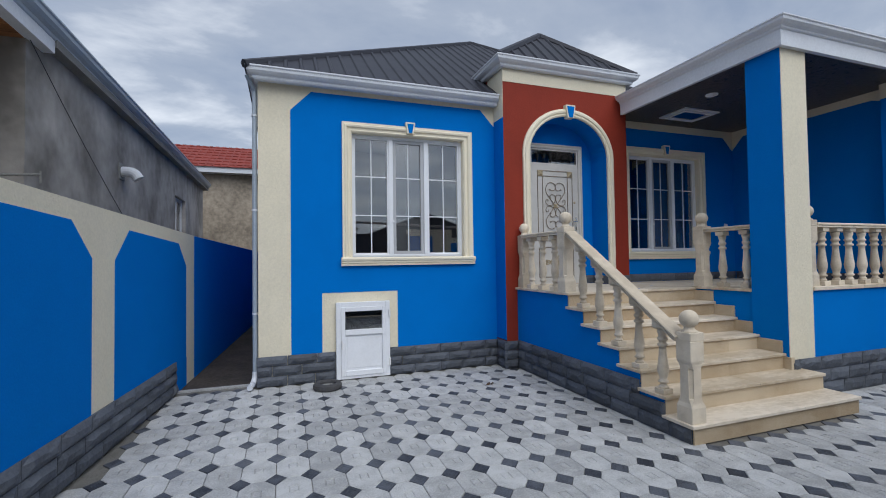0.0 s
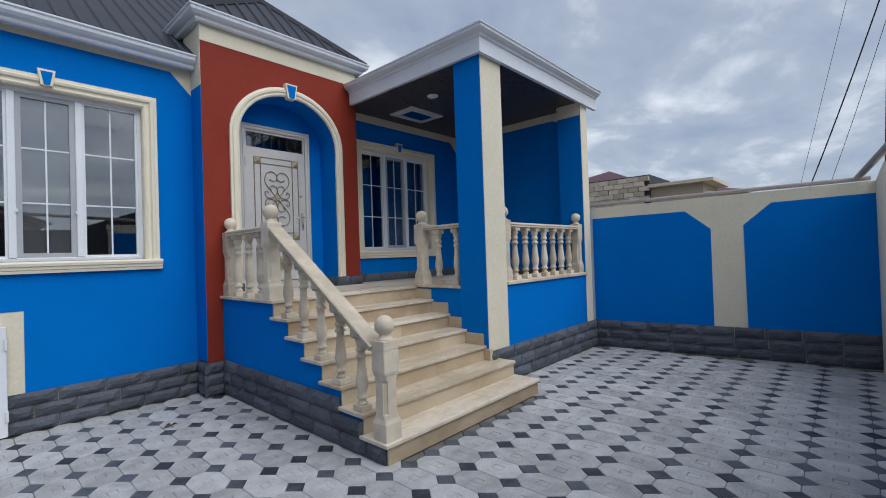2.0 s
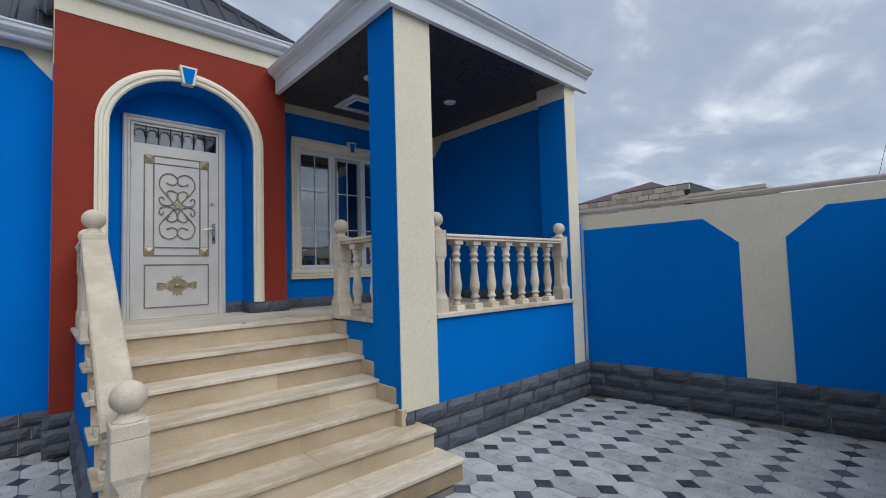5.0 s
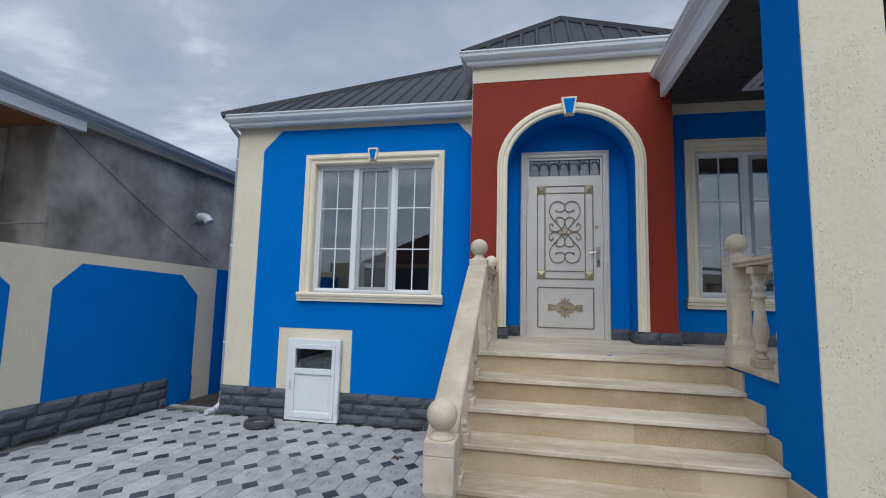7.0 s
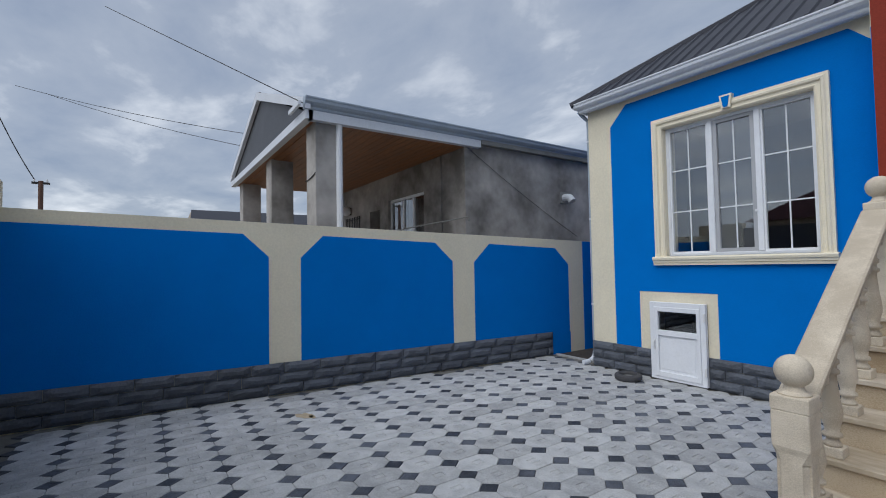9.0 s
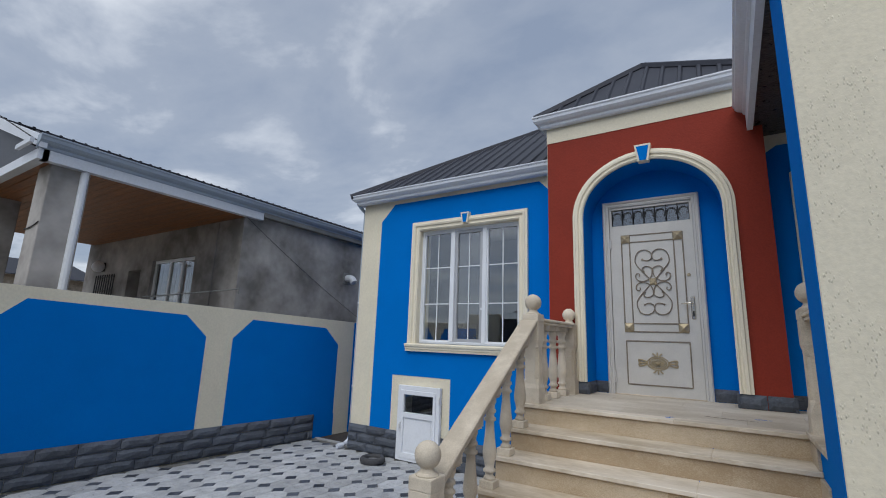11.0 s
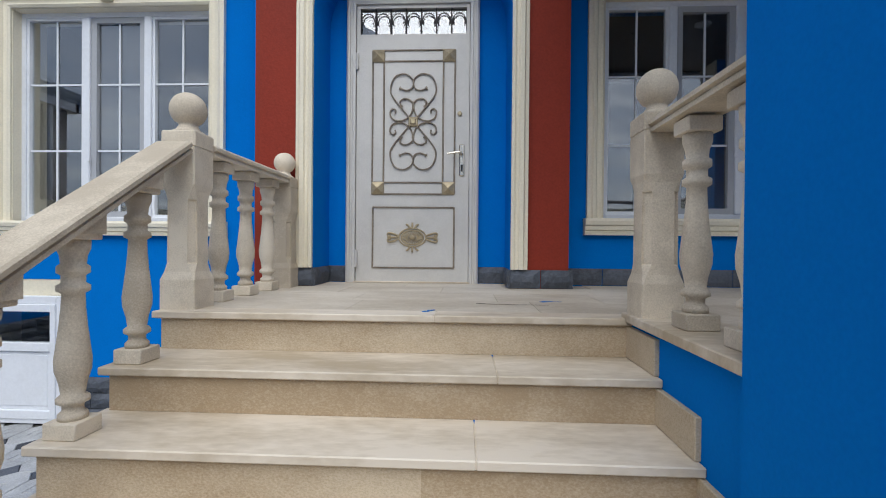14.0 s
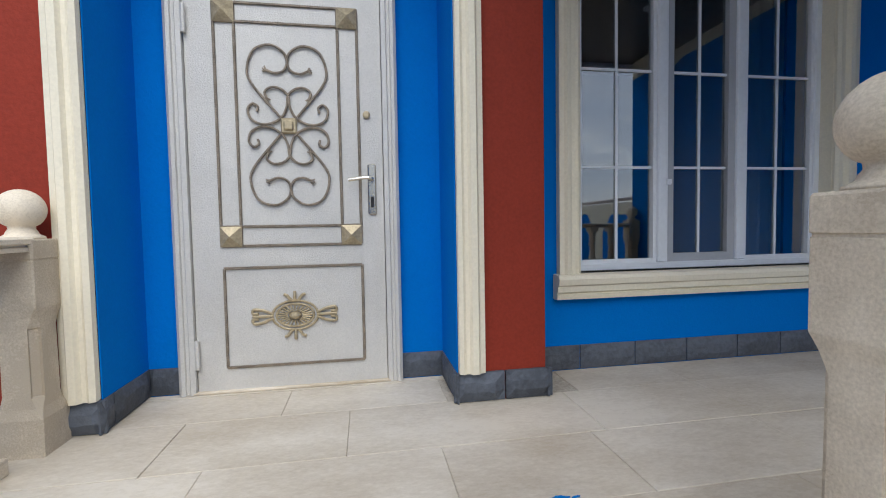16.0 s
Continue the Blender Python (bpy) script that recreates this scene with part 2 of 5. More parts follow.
def box(bm, x0, y0, z0, x1, y1, z1, bevel=0.0, m=None):
    res = bmesh.ops.create_cube(bm, size=1)
    vs = res["verts"]
    for v in vs:
        v.co = Vector(((x0 + x1) / 2 + v.co.x * (x1 - x0), (y0 + y1) / 2 + v.co.y * (y1 - y0), (z0 + z1) / 2 + v.co.z * (z1 - z0)))
        if m:
            v.co = m @ v.co
    if bevel:
        es = list({e for v in vs for e in v.link_edges})
        bmesh.ops.bevel(bm, geom=es, offset=bevel, segments=1, affect="EDGES")
    return bm


def boxes(*rows, bevel=0.0):
    bm = bmesh.new()
    for r in rows:
        box(bm, *r, bevel=bevel)
    return bm


def slab(points, d, bm=None):
    """A flat polygon given by 3D points, given the thickness d (a vector)."""
    bm = bm or bmesh.new()
    d = Vector(d)
    a = [bm.verts.new(p) for p in points]
    b = [bm.verts.new(Vector(p) + d) for p in points]
    n = len(a)
    bm.faces.new(a), bm.faces.new(b[::-1])
    for i in range(n):
        bm.faces.new((a[i], b[i], b[(i + 1) % n], a[(i + 1) % n]))
    return bm


def wall_grid(u0, u1, z0, z1, holes, place, thick):
    """A wall with rectangular holes (u0, z0, u1, z1); place(u, d, z) gives the world point at depth d."""
    us = sorted({u0, u1, *[h[0] for h in holes], *[h[2] for h in holes]})
    zs = sorted({z0, z1, *[h[1] for h in holes], *[h[3] for h in holes]})
    bm, cache = bmesh.new(), {}

    def v(i, d, j):
        if (i, d, j) not in cache:
            cache[i, d, j] = bm.verts.new(place(us[i], d, zs[j]))
        return cache[i, d, j]

    def solid(i, j):
        if not (0 <= i < len(us) - 1 and 0 <= j < len(zs) - 1):
            return False
        cu, cz = (us[i] + us[i + 1]) / 2, (zs[j] + zs[j + 1]) / 2
        return not any(h[0] < cu < h[2] and h[1] < cz < h[3] for h in holes)

    for i in range(len(us) - 1):
        for j in range(len(zs) - 1):
            if not solid(i, j):
                continue
            for d in (0, thick):
                bm.faces.new((v(i, d, j), v(i + 1, d, j), v(i + 1, d, j + 1), v(i, d, j + 1)))
            for di, dj, a, b in ((-1, 0, (i, j), (i, j + 1)), (1, 0, (i + 1, j), (i + 1, j + 1)), (0, -1, (i, j), (i + 1, j)), (0, 1, (i, j + 1), (i + 1, j + 1))):
                if not solid(i + di, j + dj):
                    bm.faces.new((v(a[0], 0, a[1]), v(b[0], 0, b[1]), v(b[0], thick, b[1]), v(a[0], thick, a[1])))
    return bm


def sweep(path, profile, normal, bm=None, closed=False):
    """A moulding: profile points (out, up) carried along the path with mitred corners; up is the normal."""
    bm = bm or bmesh.new()
    pts, n = [Vector(p) for p in path], Vector(normal).normalized()
    rings = []
    for i, p in enumerate(pts):
        a = (p - pts[i - 1]).normalized() if i or closed else None
        b = (pts[(i + 1) % len(pts)] - p).normalized() if i < len(pts) - 1 or closed else None
        sa = a.cross(n) if a else b.cross(n)
        sb = b.cross(n) if b else sa
        s = (sa + sb).normalized()
        s /= max(0.3, s.dot(sa))
        rings.append([bm.verts.new(p + s * o + n * u) for o, u in profile])
    k = len(profile)
    last = len(rings) if closed else len(rings) - 1
    for i in range(last):
        r, q = rings[i], rings[(i + 1) % len(rings)]
        for j in range(k):
            bm.faces.new((r[j], r[(j + 1) % k], q[(j + 1) % k], q[j]))
    if not closed:
        bm.faces.new(rings[0]), bm.faces.new(rings[-1][::-1])
    return bm


def lathe(profile, segs=16, bm=None, at=(0, 0, 0)):
    bm = bm or bmesh.new()
    rings = []
    for r, z in profile:
        rings.append([bm.verts.new((at[0] + r * math.cos(a), at[1] + r * math.sin(a), at[2] + z)) for a in [2 * math.pi * i / segs for i in range(segs)]])
    for r, q in zip(rings, rings[1:]):
        for i in range(segs):
            bm.faces.new((r[i], r[(i + 1) % segs], q[(i + 1) % segs], q[i]))
    bm.faces.new(rings[0][::-1]), bm.faces.new(rings[-1])
    return bm


def tube(points, r, segs=6, bm=None, twist=0.0):
    """A round bar along 3D points."""
    bm = bm or bmesh.new()
    pts = [Vector(p) for p in points]
    rings = []
    ref = Vector((0.013, 0.97, 0.21))
    for i, p in enumerate(pts):
        t = (pts[min(i + 1, len(pts) - 1)] - pts[max(i - 1, 0)]).normalized()
        if abs(t.dot(ref)) > 0.95:
            u = t.cross(Vector((1, 0, 0))).normalized()
        else:
            u = t.cross(ref).normalized()
        w = t.cross(u)
        rings.append([bm.verts.new(p + (u * math.cos(a) + w * math.sin(a)) * r) for a in [2 * math.pi * k / segs for k in range(segs)]])
    for a, b in zip(rings, rings[1:]):
        for k in range(segs):
            bm.faces.new((a[k], a[(k + 1) % segs], b[(k + 1) % segs], b[k]))
    bm.faces.new(rings[0][::-1]), bm.faces.new(rings[-1])
    return bm


def smooth_path(points, steps=6):
    """Catmull-Rom through the points."""
    p = [Vector(q) for q in points]
    p = [p[0] * 2 - p[1]] + p + [p[-1] * 2 - p[-2]]
    out = []
    for i in range(1, len(p) - 2):
        for k in range(steps):
            t = k / steps
            out.append(0.5 * (2 * p[i] + (p[i + 1] - p[i - 1]) * t + (2 * p[i - 1] - 5 * p[i] + 4 * p[i + 1] - p[i + 2]) * t * t + (3 * p[i] - p[i - 1] - 3 * p[i + 1] + p[i + 2]) * t ** 3))
    return out + [p[-2]]


def ball(bm, c, r, seg=16, rings=10, squash=1.0):
    res = bmesh.ops.create_uvsphere(bm, u_segments=seg, v_segments=rings, radius=r)
    for v in res["verts"]:
        v.co = Vector((v.co.x + c[0], v.co.y + c[1], v.co.z * squash + c[2]))
    return bm


# ---- plan ----
F, B, P = 5.99, 5.68, 3.275          # faces: main wall, bay, porch front
LAND = 1.145                        # landing and porch floor
HL, BL, BR, PR = -0.40, 2.885, 5.075, 7.85
RISE, RUN, NOSE0 = LAND / 7, 0.281, 2.743
SX0, SX1, SX2 = 3.065, 5.016, 5.046              # stair flight


def left_x(y):
    return -1.32 + 0.10 * (y - 6.1)


def front_y(x):
    return -0.36 + 0.06 * (x - 6.3)


def right_x(y):
    return 7.90 + 0.13 * (3.28 - y)


# ground: one sheet to the horizon, yard bed and alley lie just above it
bm = bmesh.new()
bmesh.ops.create_grid(bm, x_segments=8, y_segments=8, size=1500)
ground = part("ground", bm, FIELD)
ground.location.z = -0.06
tagged(ground, "dry sandy ground reaching the horizon", "ground", kind="structure")
bm = slab([(left_x(-0.95) - 0.1, -1.0, -0.045), (8.6, -0.4, -0.045), (8.0, 6.2, -0.045), (left_x(6.2) - 0.1, 6.2, -0.045)], (0, 0, 0.033))
yard = part("pavement", bm, JOINT)
tagged(yard, "yard paved with grey octagons and charcoal diamonds", "paving", kind="structure")
alley = part("ground", slab([(-1.35, 6.22, -0.05), (-0.38, 6.22, -0.05), (-0.38, 14.5, 0.12), (-0.7, 14.5, 0.12)], (0, 0, 0.05)), EARTH)
tagged(alley, "dark bare earth strip of the side alley", "ground", kind="structure")
kerb = part("trim", boxes((-1.33, 6.14, -0.04, -0.42, 6.20, 0.012), bevel=0.004), OCTA)
tagged(kerb, "pale concrete edging strip across the alley mouth", "kerb", kind="structure")

# main wall with window and basement door
W1 = (0.765, 1.605, 2.375, 3.285)
W2 = (5.395, 1.650, 6.955, 3.30)
wall_main = part("wall_front", wall_grid(HL, BL, 0, 3.86, [W1, (0.54, 0.0, 1.25, 1.01)], lambda u, d, z: (u, F + d, z), 0.3), CREAM)
tagged(wall_main, "cream plastered front wall with a blue painted field", "wall", kind="structure")


# blue field with cut-off upper corners, in strips round the openings
def blue_field():
    bm = bmesh.new()
    d = (0, 0.004, 0)
    y = F - 0.004
    x0, x1, zt = -0.012, BL, 3.772
    a, b, c, e = W1[0] - 0.1, W1[2] + 0.1, W1[1] - 0.1, W1[3] + 0.1
    slab([(x0, y, 0.37), (0.37, y, 0.37), (0.37, y, 1.142), (x0, y, 1.142)], d, bm)
    slab([(1.375, y, 0.37), (x1, y, 0.37), (x1, y, 1.142), (1.375, y, 1.142)], d, bm)
    slab([(x0, y, 1.142), (x1, y, 1.142), (x1, y, c), (x0, y, c)], d, bm)
    slab([(x0, y, c), (a, y, c), (a, y, e), (x0, y, e)], d, bm)
    slab([(b, y, c), (x1, y, c), (x1, y, e), (b, y, e)], d, bm)
    slab([(x0, y, e), (x1, y, e), (x1, y, 3.53), (x1 - 0.225, y, zt), (0.245, y, zt), (x0, y, 3.51)], d, bm)
    return bm


part("painted_field", blue_field(), BLUE, wall_main)
wall_side = part("wall_side", boxes((HL, F + 0.3, 0, HL + 0.3, 14.5, 3.86)), BLUE)
tagged(wall_side, "blue painted side wall along the alley", "wall", kind="structure")
back_wall = part("wall_back", boxes((HL, 14.2, 0, PR + 0.3, 14.5, 3.86)), CREAM)
tagged(back_wall, "plain cream rear wall of the house", "wall", kind="structure")
alley_end = part("wall_alley", boxes((-0.9, 14.2, 0, -0.41, 14.4, 1.75)), BLUE)
tagged(alley_end, "blue wall closing the alley", "wall", kind="structure")

# bay with the arched niche
AX, AO, AI, SPR = 3.990, 0.803, 0.690, 3.10
BO, BI = 0.722, 0.598


def arch(a, b, n=28):
    return [(AX - a * math.cos(math.pi * i / n), SPR + b * math.sin(math.pi * i / n)) for i in range(n + 1)]


def bay_mesh():
    """One solid: the outline of the bay front with the arched opening cut from below."""
    pts = [(BL, 0), (AX - AI, 0), *arch(AI, BI), (AX + AI, 0), (BR, 0), (BR, 4.40), (BL, 4.40)]
    return slab([(x, B, z) for x, z in pts], (0, F + 0.3 - B, 0))


bay = part("wall_bay", bay_mesh(), RED)
tagged(bay, "red-brown plastered entrance bay with an arched niche", "wall", kind="structure")
part("cream_band", boxes((BL - 0.006, B - 0.006, 4.12, BR + 0.006, F + 0.2, 4.40)), CREAM, bay, "cream band under the gutter")
part("blue_return", boxes((BL - 0.005, B + 0.004, 0.40, BL + 0.01, F - 0.006, 3.60)), BLUE, bay)
part("cream_return", boxes((BL - 0.005, B + 0.004, 3.60, BL + 0.01, F - 0.006, 4.12)), CREAM, bay)
# lining of the niche
path = [(AX + AI, 6.05, LAND), *[(x, 6.05, z) for x, z in arch(AI, BI)[::-1]], (AX - AI, 6.05, LAND)]
part("niche_lining", sweep(path, [(0.0, 0.0), (0.0, 0.366), (-0.005, 0.366), (-0.005, 0.0)], (0, -1, 0)), BLUE, bay)
bm = wall_grid(AX - AI, AX + AI, LAND - 0.2, 3.75, [(3.447, LAND - 0.2, 4.467, 3.36)], lambda u, d, z: (u, 6.05 + d, z), 0.2)
part("niche_back", bm, BLUE, bay)
TP = [(0, -0.005), (0.0, 0.03), (0.018, 0.04), (0.03, 0.032), (0.045, 0.032), (0.055, 0.048), (0.08, 0.05), (0.09, 0.036), (0.113, 0.03), (0.113, -0.005)]
path = [(AX + AI, B, LAND + 0.13), *[(x, B, z) for x, z in arch(AI, BI)[::-1]], (AX - AI, B, LAND + 0.13)]
part("arch_trim", sweep(path, TP, (0, -1, 0)), TRIM, bay, "cream moulded arch surround")


def keystone(parent, x, y, z0, z1, w0, w1, depth):
    k = part("keystone", slab([(x - w0 / 2, y, z0), (x + w0 / 2, y, z0), (x + w1 / 2, y, z1), (x - w1 / 2, y, z1)], (0, -depth, 0)), TRIM, parent)
    i = 0.022
    part("blue_inset", slab([(x - w0 / 2 + i, y - depth + 0.002, z0 + 0.008), (x + w0 / 2 - i, y - depth + 0.002, z0 + 0.008), (x + w1 / 2 - i, y - depth + 0.002, z1 - i), (x - w1 / 2 + i, y - depth + 0.002, z1 - i)], (0, -0.008, 0)), BLUE, k, "blue painted face")


keystone(bay, AX - 0.005, B + 0.01, 3.665, 3.86, 0.11, 0.17, 0.085)

# porch: floor body, pilasters, right wall, back wall, low front wall
porch_back = part("wall_porch", wall_grid(BR - 0.02, PR, 0, 3.9, [W2], lambda u, d, z: (u, F + d, z), 0.3), BLUE)
tagged(porch_back, "blue porch wall with a cream band under the ceiling", "wall", kind="structure")
part("cream_band", slab([(BR, F - 0.006, 3.9), (BR, F - 0.006, 3.66), (BR + 0.12, F - 0.006, 3.74), (PR - 0.27, F - 0.006, 3.74), (PR - 0.041, F - 0.006, 3.51), (PR - 0.041, F - 0.006, 3.9)], (0, 0.005, 0)), CREAM, porch_back)
porch_right = part("wall_porch_side", boxes((PR - 0.04, P + 0.39, 0, PR + 0.16, F + 0.3, 3.9)), BLUE)
tagged(porch_right, "blue side wall of the porch", "wall", kind="structure")
part("cream_band", slab([(PR - 0.046, F, 3.9), (PR - 0.046, F, 3.51), (PR - 0.046, F - 0.22, 3.74), (PR - 0.046, P + 0.6, 3.74), (PR - 0.046, P + 0.39, 3.66), (PR - 0.046, P + 0.39, 3.9)], (0.005, 0, 0)), CREAM, porch_right)
porch_base = part("wall_porch_base", boxes((5.414, P, 0, 7.60, P + 0.22, 1.155)), BLUE)
tagged(porch_base, "low blue wall carrying the porch balustrade", "wall", kind="structure")
part("side_wall", boxes((SX2, P + 0.39, 0, 5.27, 4.47, 1.13)), BLUE, porch_base)
part("infill", boxes((7.812, P + 0.03, 0, 7.98, P + 0.37, 2.12)), BLUE, porch_base)


def pilaster(x0, x1, front_label):
    p = part("pillar", boxes((x0, P + 0.002, 0, x1, P + 0.39, 3.90)), BLUE)
    tagged(p, front_label, "pillar", "porch pillars", "structure")
    part("cream_face", boxes((x0 + 0.004, P - 0.008, 0.42, x1 - 0.004, P + 0.004, 3.90), bevel=0.004), CREAM, p, "rough cream front face")
    return p


pl = pilaster(5.014, 5.424, "square porch pillar, blue sides and cream front")
pr = pilaster(7.585, 7.81, "square porch pillar at the yard wall, blue and cream")
part("cream_cap", boxes((7.58, P + 0.01, 3.66, 7.592, P + 0.395, 3.90)), CREAM, pr)
core = part("floor_base", boxes((SX0, 4.551, 0, SX1 + 0.3, F + 0.02, LAND - 0.03), (5.2, P + 0.2, 0, PR, F + 0.02, LAND - 0.03)), BLUE)
tagged(core, "blue painted masonry base of the landing", "floor base", kind="structure")

# porch ceiling, fascia, gutters
ceiling = part("ceiling", boxes((4.985, P - 0.03, 3.862, PR + 0.1, F + 0.01, 3.90)), CEIL)
tagged(ceiling, "dark brown patterned porch ceiling", "ceiling", kind="structure")
FASC = [(0, 0), (0.045, 0), (0.045, 0.17), (0, 0.17)]
GUT = [(0.0, 0.0), (0.045, 0.0), (0.06, 0.012), (0.065, 0.03), (0.10, 0.045), (0.125, 0.065), (0.13, 0.09), (0.142, 0.10), (0.142, 0.112), (0.0, 0.112)]
pp = [(4.965, B - 0.03, 3.815), (4.965, P - 0.045, 3.815), (PR + 0.19, P - 0.045, 3.815)]
fascia = part("trim", sweep(pp, [(-0.03, 0), (0.02, 0), (0.02, 0.17), (-0.03, 0.17)], (0, 0, 1)), GUTTER)
tagged(fascia, "white fascia board round the porch roof", "fascia", kind="structure")
gp = [(x, y, 3.985) for x, y, z in pp]
porch_gutter = part("gutter", sweep(gp, [(o - 0.02, u) for o, u in GUT], (0, 0, 1)), GUTTER)
tagged(porch_gutter, "white moulded gutter round the porch roof", "gutter", kind="structure")
porch_roof = part("roof_porch", slab([(4.975, P - 0.03, 4.05), (PR + 0.19, P - 0.03, 4.05), (PR + 0.19, F + 0.6, 4.16), (4.975, F + 0.6, 4.16)], (0, 0, 0.02)), ROOF)
tagged(porch_roof, "low dark sheet metal roof over the porch", "roof", kind="structure")
part("roof_core", boxes((5.0, P - 0.02, 3.903, PR + 0.15, F, 4.03)), GUTTER, porch_roof)

gut_main = part("gutter", sweep([(HL + 0.01, 9.0, 3.812), (HL + 0.01, F - 0.09, 3.812), (BL - 0.01, F - 0.09, 3.812)], [(o, u * 1.3) for o, u in GUT], (0, 0, 1)), GUTTER)
tagged(gut_main, "white moulded eaves gutter of the main roof", "gutter", kind="structure")
soff = part("trim", sweep([(HL, 9.0, 3.808), (HL, F, 3.808), (BL - 0.01, F, 3.808)], [(-0.002, 0.03), (0.03, 0.03), (0.03, 0.015), (0.045, 0.015), (0.045, 0.03), (0.09, 0.042), (0.09, 0.06), (-0.002, 0.06)], (0, 0, 1)), GUTTER)
tagged(soff, "white boxed eaves board", "eaves", kind="structure")
gut_bay = part("gutter", sweep([(BL - 0.01, F + 0.55, 4.308), (BL - 0.01, B - 0.015, 4.308), (BR + 0.03, B - 0.015, 4.308), (BR + 0.03, F + 0.5, 4.308)], [(o, u * 1.3) for o, u in GUT], (0, 0, 1)), GUTTER)
tagged(gut_bay, "white moulded gutter of the entrance bay", "gutter", kind="structure")


# ribbed roof planes
def roof_plane(poly, pitch_dir, rib_from, rib_to, spacing=0.19, name="sheet", parent=None, mat=None):
    """A thin sheet on the polygon with raised ribs that run up the slope, cut to the polygon."""
    bm = slab(poly, (0, 0, -0.02))
    pv = [Vector(p) for p in poly]
    nrm = (pv[1] - pv[0]).cross(pv[-1] - pv[0]).normalized()
    if nrm.z < 0:
        nrm = -nrm
    up = Vector(pitch_dir)
    up = (up - nrm * up.dot(nrm)).normalized()
    ac = up.cross(nrm).normalized()
    o = pv[0]
    q = [((p - o).dot(ac), (p - o).dot(up)) for p in pv]
    u = min(a for a, b in q) + spacing * 0.5
    while u < max(a for a, b in q):
        hits = []
        for (a0, b0), (a1, b1) in zip(q, q[1:] + q[:1]):
            if (a0 - u) * (a1 - u) < 0:
                hits.append(b0 + (b1 - b0) * (u - a0) / (a1 - a0))
        if len(hits) >= 2:
            lo, hi = min(hits), max(hits)
            pts = [o + ac * (u + da) + up * v + nrm * h for v in (lo, hi) for da, h in ((-0.03, -0.002), (-0.014, 0.022), (0.014, 0.022), (0.03, -0.002))]
            vs = [bm.verts.new(p) for p in pts]
            for k in range(3):
                bm.faces.new((vs[k], vs[k + 1], vs[k + 5], vs[k + 4]))
            bm.faces.new(vs[:4][::-1])
        u += spacing
    return part(name, bm, mat or ROOF, parent)


def ridge_cap(a, b, parent, mat=None):
    part("ridge_cap", tube([a, b], 0.055, 6), mat or ROOF, parent)


EZ = 3.948
E0, E1, APX = (HL - 0.14, F - 0.22, EZ), (8.4, F - 0.22, EZ), (3.97, 9.31, 6.52)
E2, E3 = (HL - 0.14, 14.6, EZ), (8.4, 14.6, EZ)
APY = (3.97, 11.0, 6.52)
roof = thing("roof_main", (3.5, 9, EZ), "dark grey ribbed sheet metal hip roof", "roof", kind="structure")
roof_plane([E0, E1, APX], (0, 1, 0.75), 0, 0, parent=roof)
roof_plane([E2, E0, APX, APY], (1, 0, 0.5), 0, 0, parent=roof)
roof_plane([E1, E3, APY, APX], (-1, 0, 0.5), 0, 0, parent=roof)
roof_plane([E3, E2, APY], (0, -1, 0.7), 0, 0, parent=roof)
ridge_cap(E0, APX, roof), ridge_cap(APX, E1, roof), ridge_cap(APX, APY, roof)
roof_bay = thing("roof_bay", (AX, B, 4.47), "dark grey ribbed hip roof over the entrance bay", "roof", kind="structure")
q0, q1, qa, qb = (BL - 0.11, B - 0.115, 4.442), (BR + 0.13, B - 0.115, 4.442), (3.94, 6.37, 5.27), (3.94, 8.1, 5.27)
q2, q3 = (BL - 0.11, 7.2, 4.442), (BR + 0.13, 7.2, 4.442)
roof_plane([q0, q1, qa], (0, 1, 1), 0, 0, parent=roof_bay)
roof_plane([q2, q0, qa, qb], (1, 0, 0.7), 0, 0, parent=roof_bay)
roof_plane([q1, q3, qb, qa], (-1, 0, 0.7), 0, 0, parent=roof_bay)
ridge_cap(q0, qa, roof_bay), ridge_cap(qa, q1, roof_bay), ridge_cap(qa, qb, roof_bay)

# rooms behind the windows, added shells whose dark colour holds the indoor shade
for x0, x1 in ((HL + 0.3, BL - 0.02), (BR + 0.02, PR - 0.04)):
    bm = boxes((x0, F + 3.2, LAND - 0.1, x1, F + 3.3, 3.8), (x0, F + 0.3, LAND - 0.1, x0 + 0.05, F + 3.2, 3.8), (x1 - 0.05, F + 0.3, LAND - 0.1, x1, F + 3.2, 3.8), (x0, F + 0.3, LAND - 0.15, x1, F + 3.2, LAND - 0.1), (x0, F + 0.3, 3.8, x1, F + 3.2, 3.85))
    tagged(part("wall_room", bm, DARKROOM), "room shell behind the window, indoor shade put into its dark plaster", "room", kind="structure")
tagged(part("wall_cellar", boxes((0.3, F + 1.5, -0.02, 1.6, F + 1.6, 1.1), (0.25, F + 0.3, -0.02, 0.3, F + 1.5, 1.1), (1.6, F + 0.3, -0.02, 1.65, F + 1.5, 1.1), (0.3, F + 0.3, 1.05, 1.6, F + 1.5, 1.1)), DARKROOM), "cellar shell behind the low door, shade put into its dark colour", "room", kind="structure")


# ---- yard walls ----
def ltop(y):
    return 2.19 - 0.034 * (y + 0.9)


def lp(y, z, d=0.0):
    return (left_x(y) + d, y, z)


lw = part("wall_left", slab([lp(-1.05, -0.05), lp(14.4, -0.05), lp(14.4, ltop(14.4) + 0.12), lp(6.82, ltop(6.82)), lp(-1.05, ltop(-1.05))], (-0.2, 0.02, 0)), CREAM)
tagged(lw, "cream yard wall with blue fields and a grey stone plinth", "wall", kind="structure")


